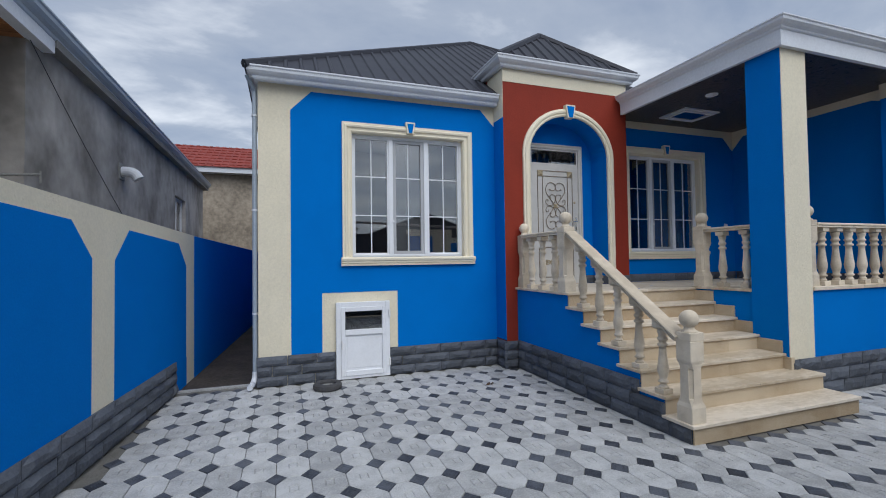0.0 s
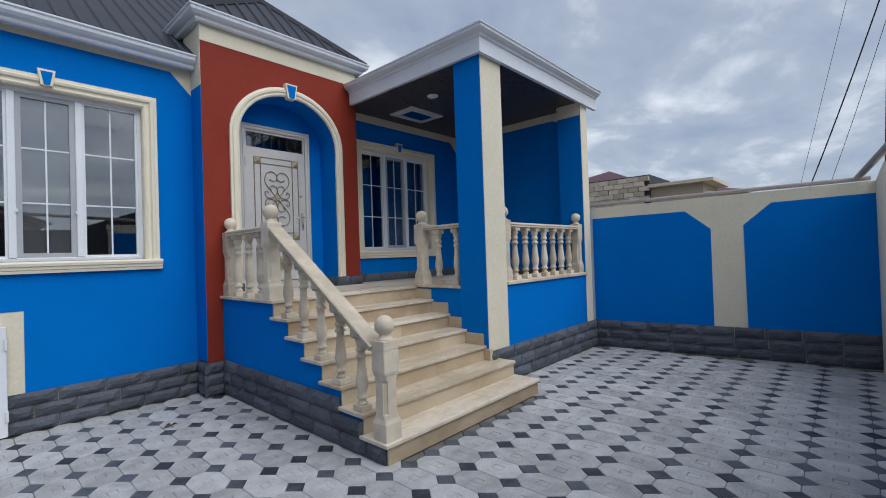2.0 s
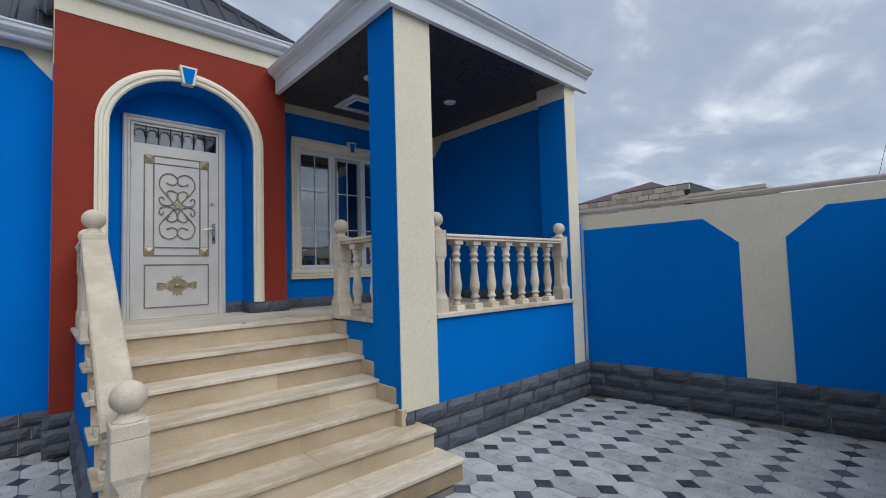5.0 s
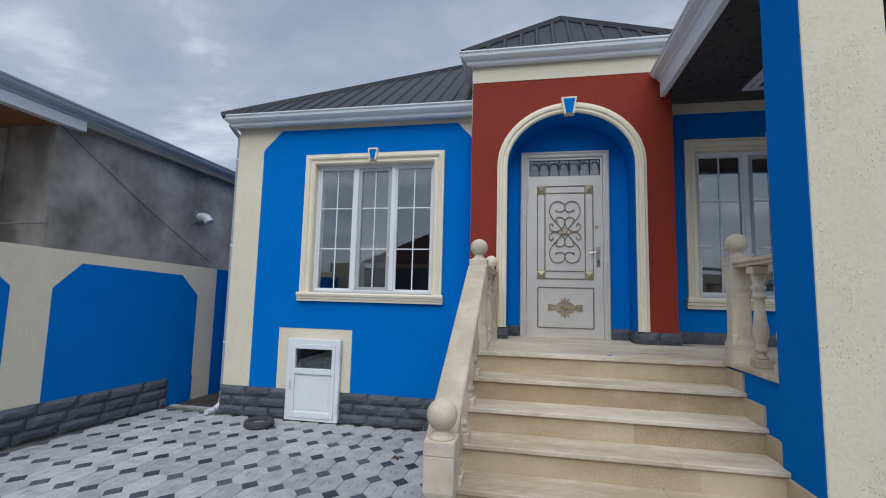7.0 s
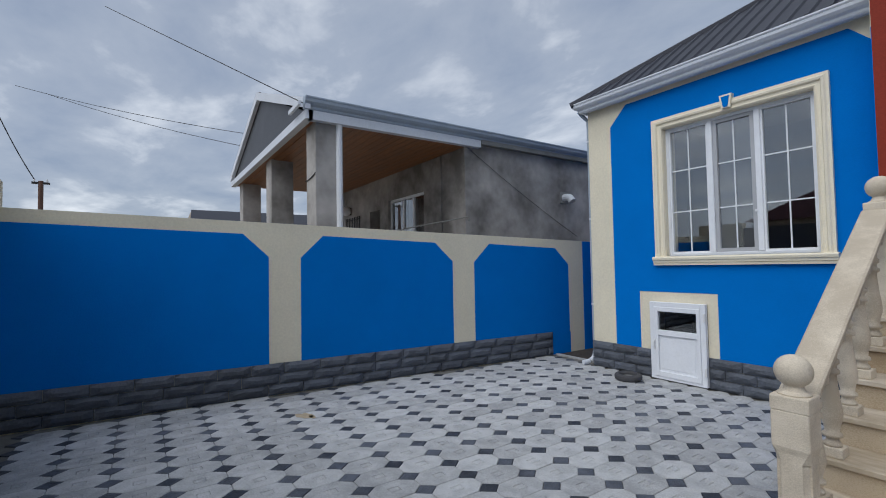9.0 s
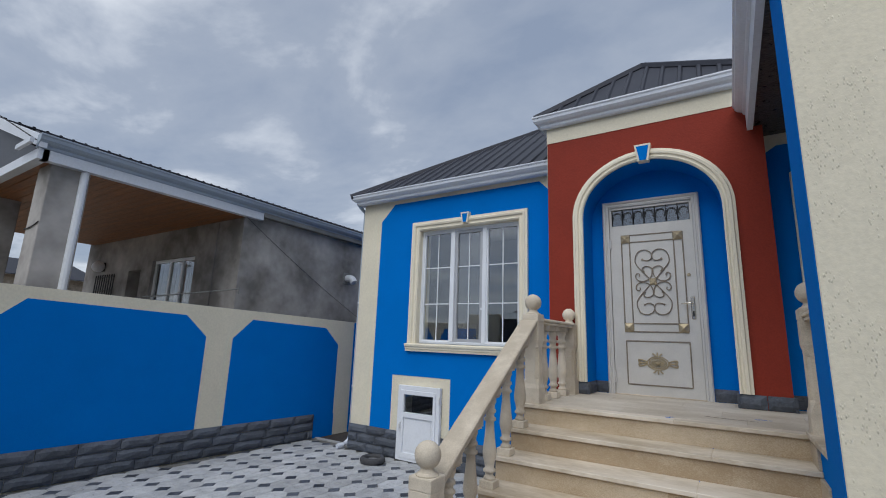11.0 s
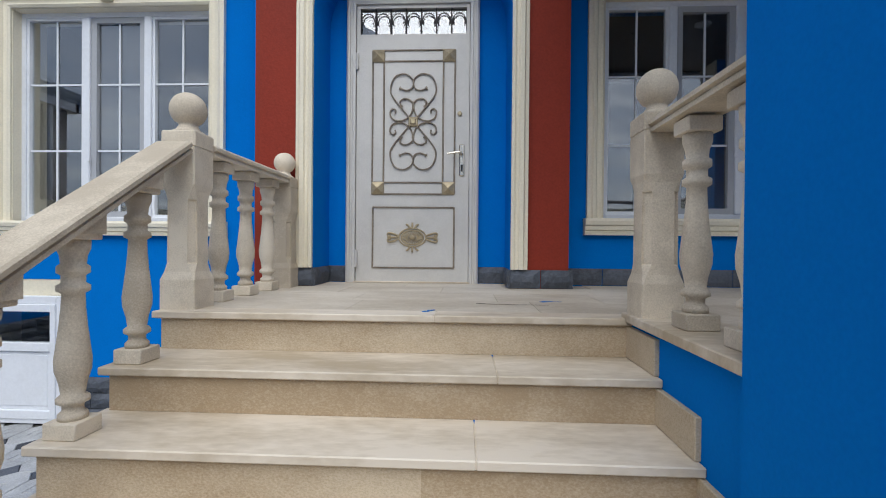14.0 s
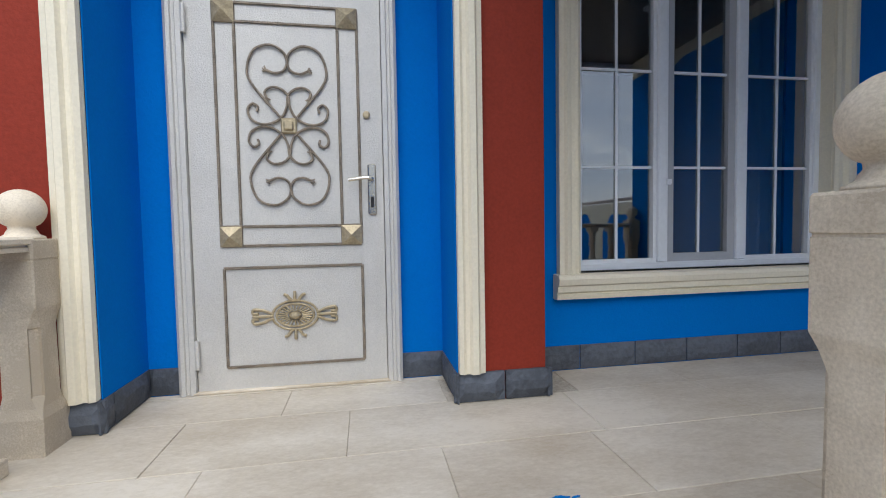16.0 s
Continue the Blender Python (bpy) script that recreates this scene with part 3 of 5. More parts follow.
def lpanel(y0, y1, z0, c0, c1):
    zt = lambda y: ltop(y) - 0.14
    pts = [lp(y0, z0, 0.005), lp(y1, z0, 0.005)]
    pts += [lp(y1, zt(y1) - 0.28, 0.005), lp(y1 - 0.29, zt(y1), 0.005)] if c1 else [lp(y1, zt(y1), 0.005)]
    pts += [lp(y0 + 0.28, zt(y0), 0.005), lp(y0, zt(y0) - 0.28, 0.005)] if c0 else [lp(y0, zt(y0), 0.005)]
    part("painted_field", slab(pts, (-0.004, 0, 0)), BLUE, lw)


lpanel(-0.85, 1.60, 0.38, False, True)
lpanel(1.98, 4.175, 0.38, True, True)
lpanel(4.555, 6.475, 0.36, True, True)
part("painted_field", slab([lp(6.05, 0.0, 0.005), lp(6.49, 0.0, 0.005), lp(6.49, 0.36, 0.005), lp(6.05, 0.36, 0.005)], (-0.004, 0, 0)), BLUE, lw)
part("painted_field", slab([lp(6.82, -0.05, 0.005), lp(14.4, 0.05, 0.005), lp(14.4, ltop(14.4) + 0.12, 0.005), lp(6.82, ltop(6.82) - 0.005, 0.005)], (-0.004, 0, 0)), BLUE, lw)


def rp(y, z, d=0.0):
    return (right_x(y) - d, y, z)


rw = part("wall_right", slab([rp(3.6, -0.05), rp(-0.35, -0.05), rp(-0.35, 2.26), rp(3.6, 2.20)], (0.2, 0.02, 0)), CREAM)
tagged(rw, "cream yard wall with blue fields beside the porch", "wall", kind="structure")
part("painted_field", slab([rp(3.27, 0.41, 0.005), rp(1.65, 0.41, 0.005), rp(1.65, 1.78, 0.005), rp(1.96, 2.05, 0.005), rp(3.27, 2.035, 0.005)], (0.004, 0, 0)), BLUE, rw)
part("painted_field", slab([rp(1.26, 0.41, 0.005), rp(-0.3, 0.41, 0.005), rp(-0.3, 2.115, 0.005), rp(0.96, 2.085, 0.005), rp(1.27, 1.81, 0.005)], (0.004, 0, 0)), BLUE, rw)


def fp(x, z, d=0.0):
    return (x, front_y(x) + d, z)


fw = part("wall_street", slab([fp(3.35, -0.05), fp(6.8, -0.05), fp(6.8, 2.22), fp(4.69, 2.22), fp(4.69, 2.48), fp(3.35, 2.48)], (0, -0.22, 0)), CREAM)
tagged(fw, "cream and blue street wall with a raised section", "wall", kind="structure")
part("wall_end", slab([fp(-2.3, -0.05), fp(-1.2, -0.05), fp(-1.2, 2.48), fp(-2.3, 2.48)], (0, -0.22, 0)), CREAM, fw)
# never in view: assumed gate, added so the lower panes reflect something dark
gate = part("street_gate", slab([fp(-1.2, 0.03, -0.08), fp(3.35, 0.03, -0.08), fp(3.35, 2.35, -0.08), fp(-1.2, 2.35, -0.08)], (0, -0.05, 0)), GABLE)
tagged(gate, "assumed dark gate out of view, added to darken the window reflections", "gate", kind="structure")
part("painted_field", slab([fp(4.66, 0.40, 0.005), fp(6.62, 0.40, 0.005), fp(6.62, 2.11, 0.005), fp(4.66, 2.08, 0.005)], (0, -0.004, 0)), BLUE, fw)
part("painted_field", slab([fp(3.4, 0.45, 0.005), fp(4.09, 0.45, 0.005), fp(4.09, 2.28, 0.005), fp(3.4, 2.28, 0.005)], (0, -0.004, 0)), BLUE, fw)
pier = part("pier", boxes((6.60, -0.37, -0.05, 8.33, -0.04, 2.25)), CREAM)
tagged(pier, "projecting cream and blue corner pier of the wall", "pier", kind="structure")
part("painted_field", boxes((6.594, -0.345, 0.40, 6.60, -0.085, 2.11)), BLUE, pier)

# ---- stairs ----
stair = thing("staircase", (4.0, 3.6, 0), "seven-step beige limestone staircase up to the porch", "staircase", kind="structure")
bm = bmesh.new()
prof = [(4.55, 0.0), (NOSE0 + 0.04, 0.0)]
for i in range(7):
    y = NOSE0 + 0.035 + RUN * i
    prof += [(y, RISE * i), (y, RISE * (i + 1) - 0.03)]
prof += [(4.55, LAND - 0.03)]
pts = []
for p in prof:
    if not pts or (Vector((0, *p)) - Vector((0, *pts[-1]))).length > 1e-4:
        pts.append(p)
part("stair_body", slab([(SX0, y, z) for y, z in pts], (SX1 - SX0, 0, 0)), BLUE, stair)
joints = [(0.62,), (0.55,), (0.66,), (0.70,), (0.68,), (0.72,), (0.60,)]
for i in range(7):
    xr = (5.205, 5.17, SX1, SX2, SX2, SX2, SX2)[i]
    y, z = NOSE0 + RUN * i, RISE * (i + 1)
    xl = SX0 - 0.03
    deep = RUN + 0.05 if i < 6 else 0.135
    xm = xl + (xr - xl) * joints[i][0]
    for a, b in ((xl, xm), (xm, xr)):
        part("tread", boxes((a, y, z - 0.03, b, y + deep, z), bevel=0.004), STONE, stair)
    xm += 0.11 if i % 2 else -0.16
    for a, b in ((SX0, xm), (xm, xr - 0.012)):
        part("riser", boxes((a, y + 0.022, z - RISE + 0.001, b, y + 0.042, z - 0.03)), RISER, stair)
    # end slabs where the lower two steps stand free
    if i < 2:
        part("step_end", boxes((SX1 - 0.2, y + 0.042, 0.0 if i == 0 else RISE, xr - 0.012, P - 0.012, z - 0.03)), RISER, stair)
    # stepped skirting on the pillar wall
    if 1 <= i < 6:
        ya = max(y + RUN * 0.12, P - 0.03)
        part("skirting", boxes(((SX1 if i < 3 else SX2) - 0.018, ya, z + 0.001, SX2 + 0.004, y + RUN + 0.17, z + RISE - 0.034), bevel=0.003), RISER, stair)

GROUT = material("dusty_grout", (0.46, 0.40, 0.32), 0.9, vary=0.3, scale=4)
# landing floor slabs
landing = part("floor", boxes((SX0 + 0.02, 4.5, LAND - 0.045, PR - 0.04, F + 0.0, LAND - 0.006), (AX - AI + 0.01, F, LAND - 0.045, AX + AI - 0.01, 6.05, LAND - 0.006), (5.2, P + 0.23, LAND - 0.045, PR - 0.04, 4.5, LAND - 0.006)), GROUT)
tagged(landing, "dusty pale limestone slab floor of the porch", "floor", kind="structure")
rnd = random.Random(5)
yrow, r = 4.56, 0
rows = [(4.555, 4.93), (4.93, 5.31), (5.31, 5.70), (5.70, 5.988)]
for ya, yb in rows:
    x = SX0 - 0.03
    while x < PR - 0.05:
        w = rnd.uniform(0.55, 0.95)
        xb = min(x + w, PR - 0.045)
        if PR - 0.045 - xb < 0.2:
            xb = PR - 0.045
        x0, x1 = x + 0.0008, xb - 0.0008
        if ya > 5.6 and x1 > BL and x0 < BR:
            if x0 < AX - AI:
                x0 = AX - AI + 0.004
            if x1 > AX + AI and x0 < AX + AI:
                x1 = AX + AI - 0.004
            elif x0 >= AX + AI - 0.05:
                x0 = max(x0, BR + 0.01)
        if x1 - x0 > 0.05:
            part("floor_slab", boxes((x0, ya + 0.0015, LAND - 0.03, x1, yb - 0.0015, LAND + rnd.uniform(-0.002, 0.0)), bevel=0.002), FLOORSTONE, landing)
        x = xb
for ya, yb in ((3.51, 3.85), (3.85, 4.2), (4.2, 4.553)):
    x = 5.25
    while x < PR - 0.05:
        xb = min(x + rnd.uniform(0.55, 0.9), PR - 0.045)
        part("floor_slab", boxes((x + 0.003, ya + 0.003, LAND - 0.03, xb - 0.003, yb - 0.003, LAND - 0.001), bevel=0.003), FLOORSTONE, landing)
        x = xb
part("floor_slab", boxes((AX - AI + 0.005, 5.99, LAND - 0.03, AX + AI - 0.005, 6.04, LAND)), FLOORSTONE, landing)
# edge slab along the open side of the landing
part("edge_slab", boxes((SX0 - 0.035, 4.50, LAND - 0.03, SX0 + 0.05, B + 0.0, LAND + 0.001), bevel=0.004), STONE, landing)
for a, b in ((5.414, 6.28), (6.283, 7.10), (7.103, 7.60)):
    part("sill_slab", boxes((a, P - 0.03, 1.155, b, P + 0.24, 1.195), bevel=0.004), STONE, landing)
part("sill_slab", boxes((SX2 - 0.03, P + 0.385, 1.13, 5.30, 4.48, 1.165), bevel=0.004), STONE, landing)


# ---- balustrades ----
def baluster_mesh(h):
    """Turned limestone baluster of height h on square ends."""
    b = 0.054
    bm = boxes((-b, -b, 0, b, b, 0.055), bevel=0.004)
    box(bm, -b, -b, h - 0.05, b, b, h, bevel=0.004)
    s = (h - 0.105)
    pr_ = [(0.050, 0.0), (0.050, 0.03), (0.036, 0.05), (0.036, 0.08), (0.056, 0.095), (0.056, 0.12), (0.040, 0.14), (0.046, 0.20), (0.060, 0.27), (0.062, 0.33), (0.055, 0.41), (0.046, 0.52), (0.040, 0.62), (0.038, 0.70), (0.056, 0.715), (0.056, 0.745), (0.040, 0.76), (0.040, 0.80), (0.055, 0.815), (0.055, 0.85), (0.042, 0.865), (0.045, 0.91), (0.056, 0.95), (0.057, 1.0)]
    lathe([(r_ * 0.80, 0.055 + z * s) for r_, z in pr_], 18, bm)
    return bm


def mesh_of(name, bm, mat, smooth_angle=None):
    me = bpy.data.meshes.new(name)
    bmesh.ops.recalc_face_normals(bm, faces=bm.faces)
    for f in bm.faces:
        f.smooth = len(f.verts) == 4 and f.calc_area() < 0.0012
    bm.to_mesh(me)
    bm.free()
    me.materials.append(mat)
    return me


BAL = {h: mesh_of("baluster", baluster_mesh(h), CARVED) for h in (0.675, 0.695)}


def newel_mesh(w, h):
    """Square limestone post: flared foot, chamfered shaft with sunk faces, plain head."""
    a = w / 2
    k = 0.36 * a

    def ring(r, q):
        return [(-r, -r + q), (-r + q, -r), (r - q, -r), (r, -r + q), (r, r - q), (r - q, r), (-r + q, r), (-r, r - q)]

    rows = [(ring(a * 1.05, 0.005), 0.0), (ring(a * 1.05, 0.005), 0.13), (ring(a * 0.93, 0.012), 0.165), (ring(a * 0.92, k), 0.20), (ring(a * 0.90, k), h - 0.30), (ring(a * 0.91, 0.012), h - 0.265), (ring(a * 1.0, 0.005), h - 0.235), (ring(a * 1.0, 0.005), h - 0.075), (ring(a * 0.975, 0.005), h - 0.073), (ring(a * 0.975, 0.005), h - 0.068), (ring(a * 1.02, 0.006), h - 0.066), (ring(a * 1.02, 0.006), h - 0.006), (ring(a * 0.98, 0.006), h)]
    bm = bmesh.new()
    rv = [[bm.verts.new((x, y, z)) for x, y in r_] for r_, z in rows]
    for r0, r1 in zip(rv, rv[1:]):
        for i in range(8):
            bm.faces.new((r0[i], r0[(i + 1) % 8], r1[(i + 1) % 8], r1[i]))
    bm.faces.new(rv[0][::-1]), bm.faces.new(rv[-1])
    bmesh.ops.recalc_face_normals(bm, faces=bm.faces)
    # hollow the cut corners of the shaft into shallow flutes
    flutes = [f for f in bm.faces if 0.2 < f.calc_center_median().z < h - 0.3 and abs(abs(f.normal.x) - abs(f.normal.y)) < 0.2]
    bmesh.ops.inset_individual(bm, faces=flutes, thickness=0.007, depth=-0.009)
    return bm


def finial_mesh(w, h, r):
    a = w / 2
    prof = [(a * 0.90, h), (a * 0.88, h + 0.008), (a * 0.66, h + 0.016), (a * 0.62, h + 0.022), (a * 0.60, h + 0.026), (a * 0.52, h + 0.034), (a * 0.53, h + 0.044)]
    for i in range(1, 13):
        t = -math.pi / 2 + 0.55 + (math.pi - 0.57) * i / 12
        prof.append((r * math.cos(t), h + 0.038 + r * 0.9 + r * math.sin(t)))
    return lathe(prof, 22)


NEWELS = {}
for key, w, h, r in (("newel", 0.150, 0.782, 0.077), ("low", 0.150, 0.750, 0.077), ("porch", 0.140, 0.757, 0.071), ("bay", 0.140, 0.740, 0.070)):
    m0 = mesh_of("newel_post", newel_mesh(w, h), CARVED)
    for pgn in m0.polygons:
        pgn.use_smooth = False
    m1 = mesh_of("ball_finial", finial_mesh(w, h, r), CARVED)
    for pgn in m1.polygons:
        pgn.use_smooth = True
    NEWELS[key] = (m0, m1)


def rail_piece(name, me, at, parent, rz=0.0):
    ob = new(name, me)
    ob.matrix_basis = pose(*at, 0, 0, rz)
    ob.parent = parent
    ob.matrix_parent_inverse = world_of(parent).inverted()
    return ob


def newel(key, at, parent):
    p = rail_piece("newel_post", NEWELS[key][0], at, parent)
    f = new("ball_finial", NEWELS[key][1])
    f.parent = p
    return p


RAILP = [(-0.072, -0.012), (0.072, -0.012), (0.072, 0.002), (0.064, 0.006), (0.064, 0.011), (0.080, 0.015), (0.080, 0.030), (0.070, 0.038), (-0.070, 0.038), (-0.080, 0.030), (-0.080, 0.015), (-0.064, 0.011), (-0.064, 0.006), (-0.072, 0.002)]

# stair balustrade: two newels and five balusters under a sloping rail
bx = 3.115
sb = thing("stair_balustrade", (bx, 3.6, 0.16), "beige limestone stair balustrade with turned balusters and ball newels", "balustrade", "limestone balustrades")
newel("low", (bx + 0.02, NOSE0 + 0.107, RISE), sb)
newel("newel", (bx, 4.555, LAND), sb)
ylo, zlo, yhi, zhi = NOSE0 + 0.178, RISE + 0.675, 4.47, LAND + 0.695
slope = (zhi - zlo) / (yhi - ylo)
slope_n = Vector((0, -slope, 1)).normalized()
part("handrail", sweep([(bx, ylo, zlo), (bx, yhi, zhi)], RAILP, slope_n), CARVED, sb, "pale sloping stone handrail with a grooved side")
for i in range(1, 6):
    y = NOSE0 + RUN * i + 0.095
    z = RISE * (i + 1)
    top = zlo + slope * (y - ylo) - 0.02
    h = 0.695
    ob = rail_piece("baluster", BAL[h], (bx, y, z), sb)
    ob.scale = (1, 1, (top - z) / h) if top - z < h + 0.1 else (1, 1, 1)
    part("wedge", slab([(bx - 0.06, y - 0.06, top - 0.03), (bx - 0.06, y + 0.06, top - 0.03), (bx - 0.06, y + 0.06, top + 0.06 * slope), (bx - 0.06, y - 0.06, top - 0.06 * slope)], (0.12, 0, 0)), CARVED, sb)

# landing balustrade from the upper newel to the bay
lb = thing("landing_balustrade", (bx, 5.0, LAND), "short beige limestone balustrade beside the landing", "balustrade", "limestone balustrades")
newel("bay", (bx + 0.022, 5.585, LAND), lb)
part("handrail", sweep([(bx + 0.005, 4.64, LAND + 0.71), (bx + 0.012, 5.53, LAND + 0.71)], [(o, u) for o, u in RAILP], (0, 0, 1)), CARVED, lb)
for y in (4.80, 5.08, 5.36):
    rail_piece("baluster", BAL[0.695], (bx + 0.005, y, LAND), lb)

# short balustrade between landing and pillar
rb = thing("side_balustrade", (5.11, 4.0, 1.165), "short limestone balustrade against the porch pillar", "balustrade", "limestone balustrades")
newel("newel", (5.112, 4.385, 1.165), rb)
part("handrail", sweep([(5.13, 4.315, LAND + 0.735), (5.13, P + 0.391, LAND + 0.735)], RAILP, (0, 0, 1)), CARVED, rb)
for y in (4.11, 3.80):
    rail_piece("baluster", BAL[0.695], (5.13, y, 1.165), rb)

# porch front balustrade
pb = thing("porch_balustrade", (6.5, P + 0.1, 1.195), "beige limestone porch balustrade with seven turned balusters", "balustrade", "limestone balustrades")
newel("porch", (5.522, P + 0.10, 1.19), pb)
newel("porch", (7.512, P + 0.10, 1.19), pb)
part("handrail", sweep([(5.592, P + 0.10, 1.878), (7.445, P + 0.10, 1.878)], RAILP, (0, 0, 1)), CARVED, pb)
for i in range(7):
    rail_piece("baluster", BAL[0.675], (5.772 + i * 0.2445, P + 0.10, 1.193), pb)


# ---- windows ----
def window(name, x0, z0, x1, z1, out, label, bright_right):
    """White three-light window with glazing bars, in a moulded cream surround."""
    w = thing(name, ((x0 + x1) / 2, F, z0), label, "window", "front windows", "structure")
    y = F + 0.07
    fr = 0.038
    bm = boxes((x0, y, z0, x0 + fr, y + 0.07, z1), (x1 - fr, y, z0, x1, y + 0.07, z1), (x0 + fr, y, z0, x1 - fr, y + 0.07, z0 + fr), (x0 + fr, y, z1 - fr, x1 - fr, y + 0.07, z1), bevel=0.004)
    part("window_frame", bm, WHITE, w)
    wi = (x1 - x0 - 2 * fr) / 3
    for k in (1, 2):
        xm = x0 + fr + wi * k
        part("mullion", boxes((xm - 0.03, y - 0.006, z0 + fr, xm + 0.03, y + 0.062, z1 - fr), bevel=0.005), WHITE, w)
    for k in range(3):
        a = x0 + fr + wi * k + (0.03 if k else 0)
        b = x0 + fr + wi * (k + 1) - (0.03 if k < 2 else 0)
        sfr = 0.02 if k != 1 else 0.045
        c, d = z0 + fr, z1 - fr
        bm = boxes((a, y + 0.012, c, a + sfr, y + 0.055, d), (b - sfr, y + 0.012, c, b, y + 0.055, d), (a + sfr, y + 0.012, c, b - sfr, y + 0.055, c + sfr), (a + sfr, y + 0.012, d - sfr, b - sfr, y + 0.055, d))
        sash = part("sash", bm, WHITE if k != 1 else NETFRAME, w)
        pane = part("pane", boxes((a + sfr - 0.004, y + 0.036, c + sfr - 0.004, b - sfr + 0.004, y + 0.044, d - sfr + 0.004)), GLASS, sash)
        pane.visible_shadow = False
        xm = (a + b) / 2
        part("glazing_bar", boxes((xm - 0.007, y + 0.028, c + sfr, xm + 0.007, y + 0.035, d - sfr)), WHITE, sash)
        for j in (1, 2):
            zz = c + (d - c) * j / 3
            part("glazing_bar", boxes((a + sfr, y + 0.0275, zz - 0.007, b - sfr, y + 0.0355, zz + 0.007)), WHITE, sash)
        if k == 1:
            part("hinge", boxes((a - 0.012, y - 0.018, (c + d) / 2 - 0.36, a + 0.012, y - 0.005, (c + d) / 2 - 0.33)), WHITE, sash)
            part("catch", boxes((b - 0.012, y - 0.018, (c + d) / 2 - 0.36, b + 0.012, y - 0.005, (c + d) / 2 - 0.33)), WHITE, sash)
    # surround
    ox0, oz0, ox1, oz1 = out
    wd = (x0 - ox0 + 0.0)
    prof = [(0, -0.004), (0, 0.018), (0.02, 0.03), (0.035, 0.022), (0.06, 0.022), (0.075, 0.045), (0.10, 0.05), (0.115, 0.04), (0.145, 0.04), (0.145, -0.004)]
    prof = [(o * wd / 0.145, u) for o, u in prof]
    part("surround", sweep([(x1, F, z0 - 0.005), (x1, F, z1), (x0, F, z1), (x0, F, z0 - 0.005)], prof, (0, -1, 0)), TRIM, w, "cream moulded plaster surround")
    rev = boxes((x0 - 0.005, F - 0.002, z0, x0 + 0.004, F + 0.075, z1), (x1 - 0.004, F - 0.002, z0, x1 + 0.005, F + 0.075, z1), (x0, F - 0.002, z1 - 0.004, x1, F + 0.075, z1 + 0.005))
    part("reveal", rev, TRIM, w)
    hs = (z0 - 0.0 - (oz0 - 0.005)) / 0.104
    sp = [(0.0, 0.0), (0.05, 0.0), (0.055, 0.022), (0.045, 0.026), (0.06, 0.032), (0.062, 0.055), (0.075, 0.062), (0.08, 0.085), (0.072, 0.10), (0.0, 0.104)]
    zs = oz0 - 0.005
    sp = [(o, u * hs) for o, u in sp]
    part("window_sill", sweep([(ox0 - 0.02, F, zs), (ox1 + 0.02, F, zs)], sp, (0, 0, 1)), TRIM, w, "cream moulded sill")
    part("inner_sill", boxes((x0, F - 0.01, z0 - 0.045, x1, F + 0.075, z0)), TRIM, w)
    keystone(w, (x0 + x1) / 2 + 0.05 * 0, F + 0.005, z1 + 0.03, z1 + 0.185, 0.09, 0.135, 0.075)
    return w


NETFRAME = material("grey_screen_frame", (0.42, 0.43, 0.45), 0.45, vary=0.05)
wa = window("window_1", *W1, (0.635, 1.497, 2.505, 3.41), "white three-light window with glazing bars in a cream surround", False)
wb = window("window_2", *W2, (5.27, 1.527, 7.085, 3.43), "white three-light porch window reflecting the yard", True)
for wnd, (x0, z0, x1, z1) in ((wa, W1), (wb, W2)):
    wi = (x1 - x0) / 3
    part("insect_screen", boxes((x0 + wi + 0.06, F + 0.120, z0 + 0.08, x1 - wi - 0.06, F + 0.122, z1 - 0.08)), NET, wnd)

# curtain behind the porch window
bm = bmesh.new()
n = 40
vs = [[bm.verts.new((6.55 + 0.5 * i / n, F + 0.42 + 0.035 * math.sin(i * 0.95), z)) for i in range(n + 1)] for z in (1.5, 3.5)]
for i in range(n):
    bm.faces.new((vs[0][i], vs[0][i + 1], vs[1][i + 1], vs[1][i]))
cur = part("curtain", bm, CURTAIN, None)
tagged(cur, "grey curtain drawn behind the porch window", "curtain")
sol = cur.modifiers.new("thickness", "SOLIDIFY")
sol.thickness = 0.004

# ---- basement door ----
bd = thing("door_2", (0.895, F - 0.05, 0.02), "small white plastic basement door with a dark glazed top", "door", kind="structure")
y0, y1 = F - 0.062, F - 0.005
bm = boxes((0.54, y0, 0.012, 0.60, y1, 1.012), (1.19, y0, 0.012, 1.25, y1, 1.012), (0.60, y0, 0.95, 1.19, y1, 1.012), (0.60, y0, 0.012, 1.19, y1, 0.05), bevel=0.004)
part("door_frame", bm, WHITE, bd)
leaf = part("door_leaf", boxes((0.60, y0 - 0.012, 0.05, 0.655, y1, 0.95), (1.145, y0 - 0.012, 0.05, 1.19, y1, 0.95), (0.655, y0 - 0.012, 0.89, 1.145, y1, 0.95), (0.655, y0 - 0.012, 0.58, 1.145, y1, 0.65), (0.655, y0 - 0.012, 0.05, 1.145, y1, 0.12), bevel=0.005), WHITE, bd)
part("panel", boxes((0.655, y0 + 0.012, 0.12, 1.145, y0 + 0.03, 0.58), (0.685, y0 + 0.006, 0.15, 1.115, y0 + 0.02, 0.55), bevel=0.003), WHITE, leaf)
part("pane", boxes((0.65, y0 + 0.016, 0.645, 1.15, y0 + 0.024, 0.895)), GLASS, leaf)
part("handle", boxes((0.60, y0 - 0.028, 0.40, 0.622, y0 - 0.012, 0.52), (0.605, y0 - 0.05, 0.44, 0.617, y0 - 0.028, 0.50), bevel=0.003), PLASTIC, leaf)
